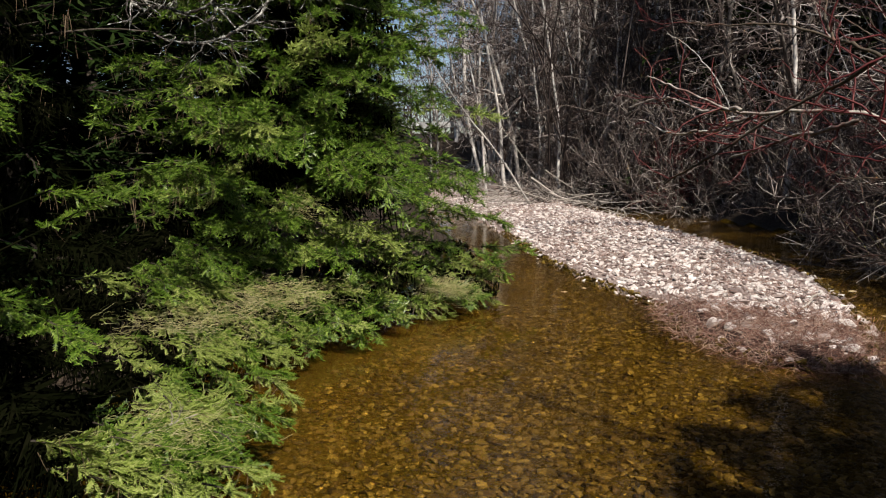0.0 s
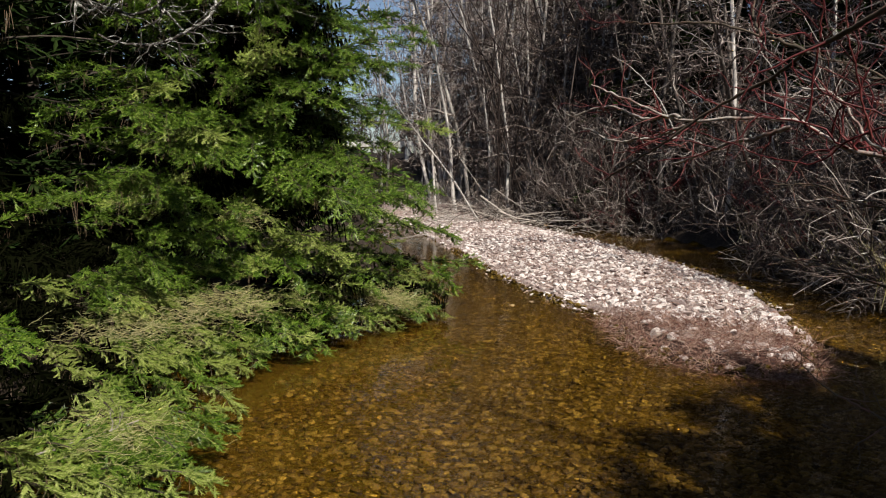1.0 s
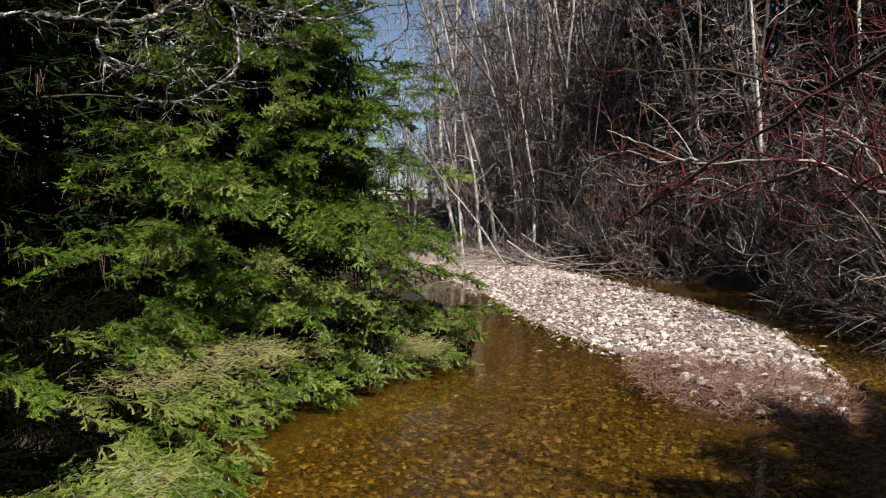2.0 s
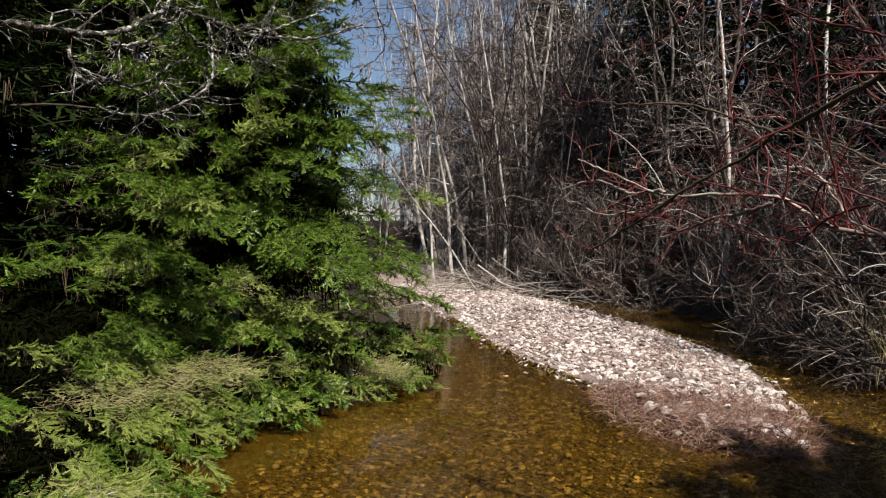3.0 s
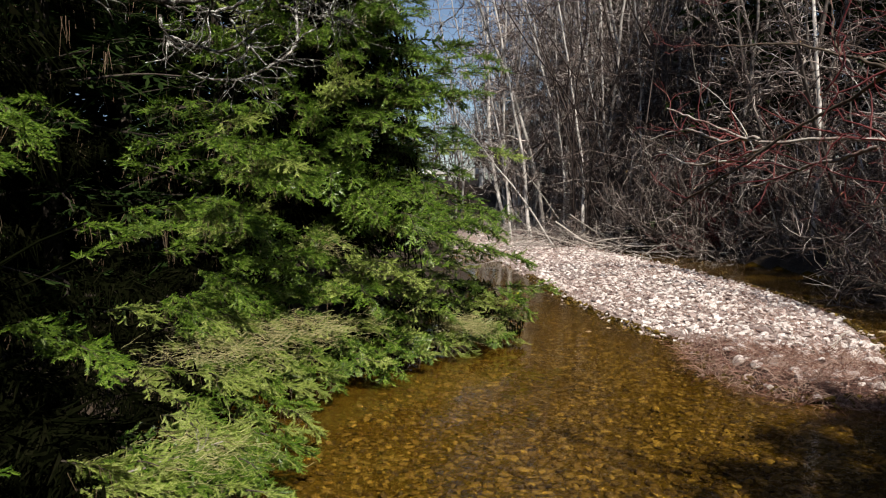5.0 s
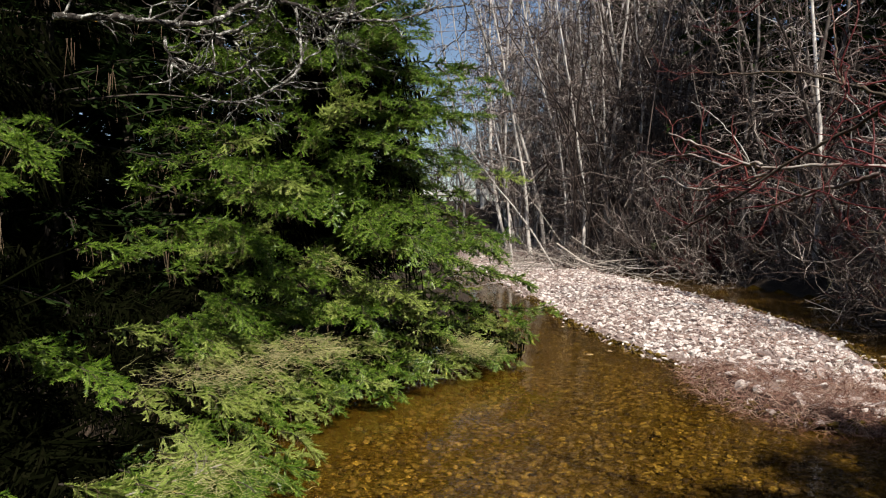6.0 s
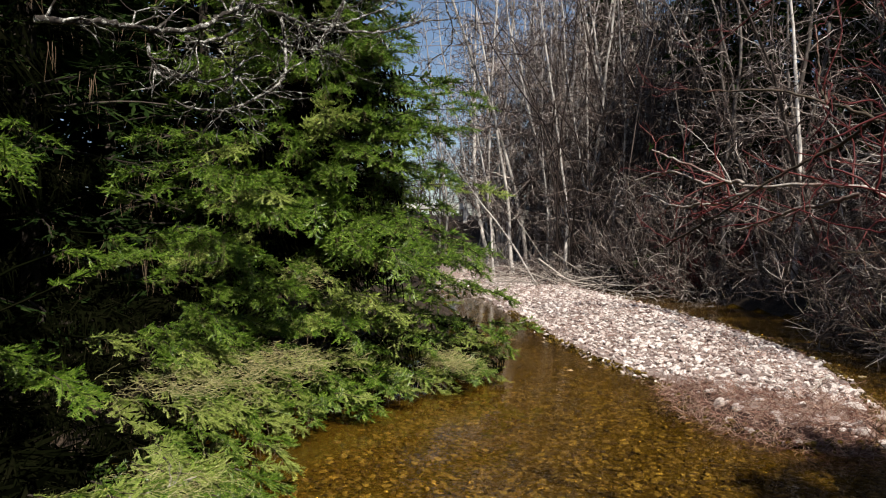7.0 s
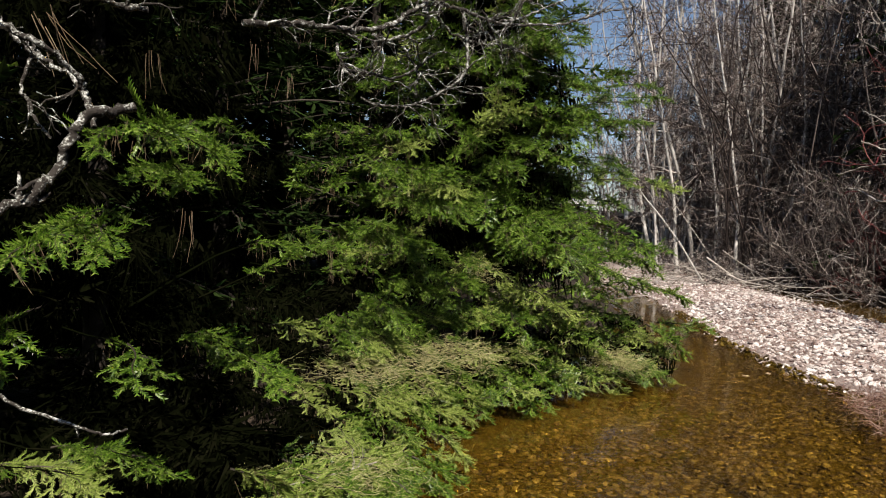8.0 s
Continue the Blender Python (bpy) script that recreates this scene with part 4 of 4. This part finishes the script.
branch_with_twigs("lichened_branch", (-1.05, 4.3, 2.9), (
    (((-1.66, 3.33, 2.49), (-1.53, 3.52, 2.54), (-1.39, 3.71, 2.56), (-1.23, 3.90, 2.60), (-1.14, 4.10, 2.69), (-1.06, 4.29, 2.83), (-1.04, 4.49, 2.98)), 0.013, 0.010),
    (((-1.50, 4.52, 2.35), (-1.39, 4.52, 2.31), (-1.25, 4.53, 2.30), (-1.12, 4.53, 2.31), (-0.97, 4.54, 2.40), (-0.89, 4.55, 2.50), (-0.88, 4.56, 2.64), (-0.91, 4.58, 2.83)), 0.005, 0.009),
    (((-1.08, 4.49, 2.87), (-0.93, 4.69, 2.87), (-0.78, 4.87, 2.84), (-0.49, 5.06, 2.85), (-0.27, 5.24, 2.92), (-0.11, 5.43, 3.03), (0.10, 5.62, 3.11)), 0.010, 0.004),
    (((-1.69, 4.63, 2.69), (-1.67, 4.61, 2.59), (-1.59, 4.59, 2.50), (-1.48, 4.57, 2.50), (-1.31, 4.54, 2.47), (-1.19, 4.51, 2.49), (-1.09, 4.49, 2.57)), 0.008, 0.006)),
    M_LICHEN, M_LICHEN, "dead branch crusted with pale grey lichen", "branch", 61, (0.12, 0.40), 9, 0.36, 6, 0.28, group="dead branches", wiggle=2.0)
branch_with_twigs("lichened_branch", (-1.04, 4.55, 2.85), (
    (((-1.40, 4.41, 2.68), (-1.32, 4.41, 2.64), (-1.19, 4.40, 2.66), (-1.10, 4.39, 2.72), (-1.07, 4.39, 2.83)), 0.007, 0.009),
    (((-0.84, 4.78, 2.90), (-0.79, 4.94, 2.75), (-0.69, 5.10, 2.73), (-0.51, 5.26, 2.67)), 0.007, 0.003),
    (((-1.07, 4.59, 2.82), (-1.03, 4.77, 2.76), (-0.91, 4.93, 2.73), (-0.77, 5.10, 2.75), (-0.65, 5.27, 2.75)), 0.008, 0.003),
    (((-0.07, 5.43, 3.36), (0.03, 5.49, 3.15), (0.06, 5.56, 2.93), (-0.11, 5.63, 2.79)), 0.006, 0.003),
    (((-1.24, 4.50, 2.63), (-1.16, 4.50, 2.51), (-1.04, 4.49, 2.37)), 0.005, 0.005),
    (((-0.57, 4.96, 3.15), (-0.63, 4.93, 2.95), (-0.70, 4.90, 2.85), (-0.86, 4.88, 2.79)), 0.007, 0.004),
    (((-0.78, 4.98, 2.87), (-0.56, 5.13, 2.97), (-0.36, 5.28, 3.11), (-0.15, 5.44, 3.32)), 0.006, 0.004)),
    M_LICHEN, M_LICHEN, "tangle of thin dead limbs with grey lichen", "branch", 64, (0.12, 0.38), 12, 0.42, 6, 0.2, group="dead branches", wiggle=2.5)
branch_with_twigs("lichened_branch", (-1.1, 1.4, 1.75), (
    (((-1.20, 1.30, 1.61), (-1.11, 1.35, 1.64), (-1.08, 1.40, 1.70), (-1.06, 1.45, 1.81), (-1.02, 1.55, 1.85)), 0.009, 0.008),
    (((-1.24, 1.40, 2.00), (-1.17, 1.45, 1.96), (-1.14, 1.55, 1.89), (-1.08, 1.50, 1.80)), 0.006, 0.005),
    (((-1.53, 1.70, 2.16), (-1.37, 1.80, 2.16), (-1.28, 1.90, 2.17), (-1.25, 1.95, 2.16)), 0.009, 0.006),
    (((-1.474, 1.694, 2.089), (-1.335, 1.619, 2.027), (-1.249, 1.585, 1.98), (-1.142, 1.554, 1.899), (-1.09, 1.53, 1.835)), 0.005, 0.0035),
    (((-1.324, 1.621, 2.008), (-1.301, 1.571, 1.904), (-1.292, 1.572, 1.855), (-1.244, 1.58, 1.788)), 0.0035, 0.0025)),
    M_LICHEN, M_LICHEN, "dead twig crusted with pale grey lichen", "branch", 62, (0.05, 0.14), 3, 0.3, 7, 0.32, wiggle=2.0)
branch_with_twigs("dead_twig", (-1.4, 1.72, 1.15), ((((-1.54, 1.70, 1.23), (-1.43, 1.70, 1.16), (-1.32, 1.75, 1.11), (-1.25, 1.80, 1.08), (-1.23, 1.85, 1.08)), 0.005, 0.003),),
                  M_LICHEN, M_LICHEN, "single bare grey twig", "branch", 63, (0.04, 0.08), 1, 0.2, 5, 0.1)

branch_with_twigs("dead_twig", (-1.6, 3.7, 0.32), ((((-1.58, 3.63, 0.34), (-1.47, 3.82, 0.33), (-1.36, 4.0, 0.33), (-1.25, 4.16, 0.33)), 0.006, 0.003),),
                  M_WOOD, M_WOOD, "pale bare twig lying on the low boughs", "branch", 65, (0.06, 0.2), 6, 0.15, 5, 0.1)

# ---- red-twigged dogwood beside the camera ----
branch_with_twigs("dogwood_branch", (2.36, 2.95, 1.57), (
    (((2.36, 2.95, 1.57), (2.17, 3.13, 1.64), (1.97, 3.32, 1.70), (1.87, 3.50, 1.81), (1.65, 3.69, 1.84), (1.47, 3.87, 1.86), (1.27, 4.06, 1.98), (1.12, 4.24, 2.06)), 0.013, 0.004),
    (((1.83, 3.49, 1.80), (1.72, 3.76, 1.76), (1.64, 4.04, 1.70), (1.58, 4.31, 1.64)), 0.011, 0.005),
    (((1.55, 3.81, 1.85), (1.44, 3.99, 1.80), (1.35, 4.17, 1.78), (1.25, 4.35, 1.78), (1.15, 4.54, 1.85)), 0.010, 0.004),
    (((1.45, 3.82, 1.86), (1.34, 4.06, 1.88), (1.25, 4.30, 1.94), (1.10, 4.54, 1.92)), 0.010, 0.004),
    (((2.16, 2.86, 1.56), (2.07, 2.99, 1.60), (1.96, 3.13, 1.72), (1.90, 3.26, 1.88), (1.82, 3.39, 1.96)), 0.009, 0.004)),
    M_REDLIMB, M_RED, "pale dogwood branch with red twigs arching over the stream", "branch", 71, (0.15, 0.5), 8, 0.30, 5, group="dogwood branches", wiggle=2.5)
branch_with_twigs("dogwood_branch", (1.13, 1.43, 1.99), (
    (((1.15, 1.43, 1.99), (1.18, 1.61, 1.99), (1.11, 1.79, 1.92), (1.11, 1.97, 1.90), (1.12, 2.15, 1.86), (1.01, 2.33, 1.77), (0.87, 2.52, 1.65), (0.80, 2.70, 1.58)), 0.007, 0.003),
    (((1.09, 1.93, 1.89), (1.06, 2.03, 1.93), (1.06, 2.13, 1.96), (0.97, 2.24, 2.01), (0.85, 2.35, 2.03), (0.77, 2.46, 2.06)), 0.005, 0.0015),
    (((1.00, 1.99, 1.94), (1.00, 2.04, 2.00), (1.02, 2.09, 2.07), (1.03, 2.14, 2.17)), 0.004, 0.0015)),
    M_OLIVE, M_RED, "olive-grey dogwood branch with a red fork", "branch", 72, (0.1, 0.3), 3, 0.3, 6, 0.06, group="dogwood branches", wiggle=1.2)
branch_with_twigs("dogwood_branch", (1.96, 2.58, 1.70), (
    (((1.96, 2.58, 1.70), (1.89, 2.70, 1.77), (1.67, 2.84, 1.87), (1.63, 2.96, 1.94), (1.52, 3.09, 2.08), (1.50, 3.21, 2.23)), 0.0048, 0.002),
    (((1.90, 2.88, 1.77), (1.83, 3.03, 1.72), (1.78, 3.17, 1.65), (1.66, 3.32, 1.67), (1.58, 3.46, 1.71), (1.43, 3.62, 1.80)), 0.005, 0.002),
    (((1.44, 2.61, 1.77), (1.43, 2.56, 1.95), (1.42, 2.52, 2.12), (1.38, 2.47, 2.36), (1.35, 2.42, 2.50)), 0.004, 0.002),
    (((1.60, 2.50, 1.71), (1.54, 2.48, 1.89), (1.49, 2.46, 2.05), (1.45, 2.44, 2.21), (1.41, 2.42, 2.38)), 0.004, 0.002)),
    M_RED, M_RED, "dark red dogwood stems", "branch", 73, (0.12, 0.4), 5, 0.28, 5, group="dogwood branches", wiggle=2.0)
branch_with_twigs("dogwood_branch", (1.68, 2.20, 2.16), (
    (((1.68, 2.20, 2.16), (1.58, 2.29, 2.24), (1.48, 2.37, 2.30), (1.39, 2.46, 2.36), (1.29, 2.55, 2.43), (1.20, 2.64, 2.51)), 0.005, 0.002),
    (((1.61, 2.10, 2.14), (1.56, 2.21, 2.16), (1.49, 2.31, 2.18), (1.42, 2.42, 2.19)), 0.0035, 0.002),
    (((1.75, 2.29, 1.95), (1.67, 2.37, 2.02), (1.62, 2.44, 2.10), (1.60, 2.51, 2.21)), 0.0035, 0.0015),
    (((1.42, 2.92, 2.65), (1.34, 3.03, 2.58), (1.28, 3.13, 2.51), (1.22, 3.23, 2.45), (1.13, 3.34, 2.38)), 0.004, 0.002)),
    M_RED, M_RED, "red dogwood stems reaching over the water", "branch", 75, (0.1, 0.3), 5, 0.28, 5, group="dogwood branches", wiggle=2.0)
branch_with_twigs("alder_branch", (2.35, 3.15, 1.89), (
    (((2.35, 3.15, 1.89), (2.25, 3.39, 1.97), (2.20, 3.62, 2.09), (2.14, 3.85, 2.15), (2.03, 4.08, 2.31)), 0.009, 0.003),
    (((2.30, 3.05, 1.36), (2.24, 3.26, 1.43), (2.13, 3.47, 1.46), (2.05, 3.67, 1.54), (1.95, 3.88, 1.54)), 0.007, 0.003),
    (((2.17, 2.86, 1.12), (2.17, 3.11, 1.13), (2.16, 3.36, 1.13), (2.14, 3.61, 1.17), (2.16, 3.86, 1.25)), 0.006, 0.003),
    (((2.71, 3.4, 1.00), (2.49, 3.6, 1.03), (2.33, 3.8, 1.10), (2.23, 4.0, 1.15), (2.06, 4.15, 1.11)), 0.008, 0.003),
    (((1.51, 2.0, 0.90), (1.41, 2.1, 0.94), (1.36, 2.2, 0.96), (1.36, 2.3, 0.98)), 0.004, 0.002)),
    M_OLIVE, M_OLIVE, "bare grey branch hanging low over the water", "branch", 74, (0.12, 0.35), 7, 0.28, 5)
for k in range(40):
    y = 8.0 + 13 * rng.random()
    x = float(np.interp(y, RIGHT_Y, RIGHT_X)) + rng.uniform(0.3, 3.0)
    a = np.array((x, y, float(land(np.float64(x), np.float64(y))) - 0.03))
    lean = rng.uniform(0.4, 2.0)
    up = rng.uniform(1.0, 4.2)
    r = rng.uniform(0.011, 0.024)
    pts = [a, a + (-0.25 * lean, rng.normal(0, 0.15), 0.4 * up), a + (-0.55 * lean, rng.normal(0, 0.35), 0.75 * up), a + (-0.95 * lean, rng.normal(0, 0.5), up), a + (-1.35 * lean, rng.normal(0, 0.7), up * rng.uniform(0.8, 1.2))]
    branch_with_twigs("alder_branch", tuple(a), ((pts, r, 0.005),), M_BIRCH if k % 2 else M_ALDER, M_TWIG, "crooked bare limb arching out of the thicket", "branch", 400 + k, (0.3, 0.9), 5, 0.34, 5, 0.08, group="arching limbs", wiggle=6.0)
for k in range(16):
    y = 6.2 + 3.2 * rng.random()
    x = float(np.interp(y, RIGHT_Y, RIGHT_X)) + rng.uniform(0.1, 1.3)
    a = np.array((x, y, float(land(np.float64(x), np.float64(y))) - 0.03))
    lean, up = rng.uniform(0.3, 1.1), rng.uniform(0.5, 1.5)
    pts = [a, a + (-0.3 * lean, rng.normal(0, 0.1), 0.5 * up), a + (-0.7 * lean, rng.normal(0, 0.2), 0.85 * up), a + (-1.2 * lean, rng.normal(0, 0.3), up * rng.uniform(0.7, 1.1))]
    branch_with_twigs("alder_branch", tuple(a), ((pts, rng.uniform(0.006, 0.012), 0.003),), M_BIRCH if k % 2 else M_ALDER, M_TWIG, "thin bare limb bending over the channel", "branch", 500 + k, (0.2, 0.6), 6, 0.34, 5, 0.08, group="arching limbs", wiggle=4.0)
for x, y, sz in ((7.4, 7.4, 0.9),):
    placed((reds if rng.random() < 0.2 else shrubs)[rng.integers(2)], used, x, y, rng.random() * 6.28, sz, rng.normal(0, 6, 2))

# ---- litter, roots and sticks ----
def strands(name, spots, mat_used, label, seed, length=(0.1, 0.3), radius=0.0025, flat=0.15, holder=None, bend=0.25, steps_each=4):
    """Fine stems strewn at random over the spots (x, y, z, heading or None)."""
    rng = np.random.default_rng(seed)
    h = Heap()
    for x, y, z, head in spots:
        a = rng.random() * 6.283 if head is None else head + rng.normal(0, 0.5)
        p = limb(rng, (x, y, z), (math.cos(a), math.sin(a), rng.normal(flat * 0.3, flat)), rng.uniform(*length), steps_each, bend, -flat * 0.15)
        tube(h, p, np.linspace(radius, radius * 0.5, len(p)), 3)
    return tagged(new(name, h.mesh(name, [mat_used])), label, "litter", kind="stuff")


rng = np.random.default_rng(77)
spots = []
while len(spots) < 3600:
    y = 5.85 + 3.1 * rng.random() ** 1.3
    l = np.interp(y, BAR_Y, BAR_L)
    x = l + rng.uniform(-0.2, 1.5)
    b = bar_depth(x, y)
    if -0.22 < b < 0.7 and rng.random() < smooth(0.5, -0.25, y - np.interp(x, NOSE_X, NOSE_Y) + 0.25 * bump_noise(x * 5, y * 5)):
        spots.append((x, y, max(float(land(np.float64(x), np.float64(y))), -0.02) + rng.uniform(0.005, 0.04), None))
strands("root_mat", spots, M_ROOT, "mat of red-brown rootlets and dead stems along the bar's edge", 78, (0.06, 0.30), 0.0024, 0.13, bend=0.45)
spots = []
while len(spots) < 2600:
    xy = on_bar(rng)
    if xy and np.sin(xy[0] * 2.1 + 1) * np.sin(xy[1] * 0.9) > -0.25:
        spots.append((*xy, float(land(np.float64(xy[0]), np.float64(xy[1]))) + rng.uniform(0.03, 0.07), None))
strands("dead_stems", spots, M_ROOT, "dry brown stems strewn over the gravel", 79, (0.05, 0.2), 0.003, 0.12, bend=0.45)
spots = [(x, y, float(land(np.float64(x), np.float64(y))) + rng.uniform(0.02, 0.15), None) for x, y in zip(rng.uniform(0.5, 8, 700), rng.uniform(25, 41, 700))]
for x, y in zip(rng.uniform(-0.3, 5.5, 260), rng.uniform(19, 27, 260)):
    if bar_depth(x, y) < 0.5 + 0.2 * (y - 17.5):
        spots.append((x, y, max(float(land(np.float64(x), np.float64(y))), 0) + rng.uniform(0.03, 0.3), None))
strands("fallen_sticks", spots, M_WOOD, "grey sticks and flood litter beyond the bar", 80, (0.4, 1.5), 0.011, 0.2, bend=0.14)
spots = []
for x, y, z, n, s in ((-1.6, 5.3, 0.62, 330, 0.24), (-1.2, 5.9, 0.65, 330, 0.26), (-0.1, 8.25, 0.30, 340, 0.11), (0.15, 8.15, 0.27, 240, 0.10), (-1.42, 3.95, 0.30, 260, 0.2), (-1.2, 6.85, 1.22, 80, 0.08)):
    spots += [(x + rng.normal(0, s), y + rng.normal(0, s), z + rng.normal(0, 0.05), None if rng.random() < 0.35 else 0.5) for _ in range(int(n * 2.2))]
strands("draped_dry_grass", spots, M_STRAW, "bleached dry grass caught on the low boughs", 81, (0.04, 0.13), 0.0012, 0.22, bend=0.22)
spots = []
for cx, cy in ((6.3, 10.0), (6.9, 11.2), (6.6, 9.0), (7.6, 13.0), (5.6, 7.8), (7.5, 15.5)):
    spots += [(cx + rng.normal(0, 0.35), cy + rng.normal(0, 0.35), 0.2, None) for _ in range(60)]
h = Heap()
for x, y, z, _ in spots:
    p = limb(rng, (x, y, z), (rng.normal(0, 0.35), rng.normal(0, 0.35), 1), rng.uniform(0.5, 1.1), 5, 0.08, -0.06)
    tube(h, p, np.linspace(0.004, 0.0015, 6), 3)
tagged(new("dry_sedge", h.mesh("dry_sedge", [M_STRAW])), "clumps of dry straw-coloured sedge on the bank", "grass", kind="stuff")


def stick(name, a, b, r, label, seed, mat_used=M_WOOD):
    rng = np.random.default_rng(seed)
    h = Heap()
    a, b = np.array(a, float), np.array(b, float)
    p = curve([a, a + (b - a) * 0.35 + rng.normal(0, r, 3), a + (b - a) * 0.7 + rng.normal(0, r, 3), b], 12)
    tube(h, np.vstack([p[:1] - (p[1] - p[0]) * 0.02, p, p[-1:] + (p[-1] - p[-2]) * 0.02]) - a, np.r_[0.001, np.linspace(r, r * 0.5, 12), 0.001], 6)
    ob = new(name, h.mesh(name, [mat_used]))
    ob.location = a
    return tagged(ob, label, "stick", "driftwood")


stick("driftwood_stick", (3.42, 7.5, 0.16), (3.78, 7.9, 0.24), 0.018, "short bleached driftwood stick on the gravel", 1)
DRIFT = (
    ((2.8, 26.5, 0.3), (6.0, 27.8, 0.55)), ((3.4, 25.6, 0.25), (5.2, 27.5, 0.9)), ((4.4, 26.0, 0.3), (7.0, 26.6, 0.6)), ((1.9, 28.5, 0.4), (5.0, 27.0, 0.35)),
    ((5.2, 25.5, 0.1), (4.4, 28.2, 1.2)), ((0.6, 40, 0.6), (3.4, 40.5, 2.0)), ((2.2, 29, 0.3), (-0.2, 31.5, 3.6)), ((3.4, 27.5, 0.3), (1.2, 29.5, 3.8)),
    ((6.4, 28.8, 0.1), (6.0, 29.0, 1.3)), ((5.6, 26.4, 0.2), (4.9, 27.2, 1.5)))
NEARER_DRIFT = (
    ((3.4, 22.0, 0.32), (5.0, 22.4, 0.50)), ((2.9, 22.2, 0.48), (4.1, 22.5, 0.12)), ((2.8, 22.3, 1.1), (4.0, 22.6, 0.35)), ((5.2, 22.4, 0.95), (5.3, 22.6, -0.1)),
    ((2.4, 22.3, 0.9), (3.5, 22.6, 0.15)), ((1.9, 22.3, 0.6), (3.3, 22.6, 0.12)), ((3.5, 22.2, 0.14), (4.9, 22.5, 0.24)), ((4.4, 22.2, 1.1), (5.0, 22.6, 0.2)),
    ((1.3, 22.4, 0.7), (2.9, 22.6, 0.5)))
for i, (a, b) in enumerate(DRIFT + NEARER_DRIFT):
    stick("fallen_branch", a, b, 0.013 + 0.007 * (i % 3), "bleached fallen branch in the flood debris", 10 + i)

# single stones on the bar
h = Heap()
h.add(*FINE[2])
big_stone = h.mesh("white_stone", [M_GRAVEL])
for x, y, s, n in ((3.55, 6.95, 0.17, "white_stone"), (3.80, 7.0, 0.12, "white_stone"), (3.09, 8.3, 0.17, "grey_stone"), (4.95, 9.6, 0.13, "white_stone")):
    ob = new(n, big_stone)
    ob.matrix_basis = pose(x, y, float(land(np.float64(x), np.float64(y))) + s * 0.22, 5, -8, 40 * x) @ Matrix.Scale(s, 4)
    tagged(ob, "large pale stone lying on the gravel bar", "stone", "bar stones")

# bunches of long brown needles caught in the near boughs
def needle_bunch(x, y, z, seed, n=5, length=0.19, lean=(0, 0)):
    rng = np.random.default_rng(seed)
    h = Heap()
    for _ in range(n):
        p = limb(rng, rng.normal(0, 0.012, 3), (rng.normal(0, 0.09) + lean[0], rng.normal(0, 0.09) + lean[1], -1), length * rng.uniform(0.5, 1.1), 4, 0.07)
        tube(h, p, np.linspace(0.0013, 0.0007, 5), 3)
    ob = new("needle_tassel", h.mesh("needle_tassel", [M_DEAD]))
    ob.location = (x, y, z)
    tagged(ob, "bunch of long dead brown needles hanging from a bough", "dead needles", "hanging needles")


for i, (x, y, z) in enumerate(((-1.78, 3.7, 2.48), (-1.63, 3.8, 2.34), (-1.60, 2.8, 1.66), (-1.55, 4.9, 1.50), (-1.68, 4.6, 1.45), (-1.45, 5.3, 1.55), (-1.3, 6.9, 1.2), (-1.9, 3.0, 2.3))):
    needle_bunch(x, y, z, 300 + i)

needle_bunch(-1.30, 1.62, 2.07, 330, 9, 0.24, (0.62, -0.15))

# ---- stones of the bed and the bar, last ----
scatter_stones("bed_stone", on_bed, 44000, (0.020, 0.095), M_BEDSTONE, ground, "", "amber pebbles covering the stream bed", sink=0.05, tumble=27, seed=3, nearest=(1.2, 2.0))
scatter_stones("bar_stone", on_bar, 15000, (0.020, 0.13), M_GRAVEL, ground, "", "pale gravel of the dry bar", tumble=20, seed=4, nearest=(3.5, 6.0))
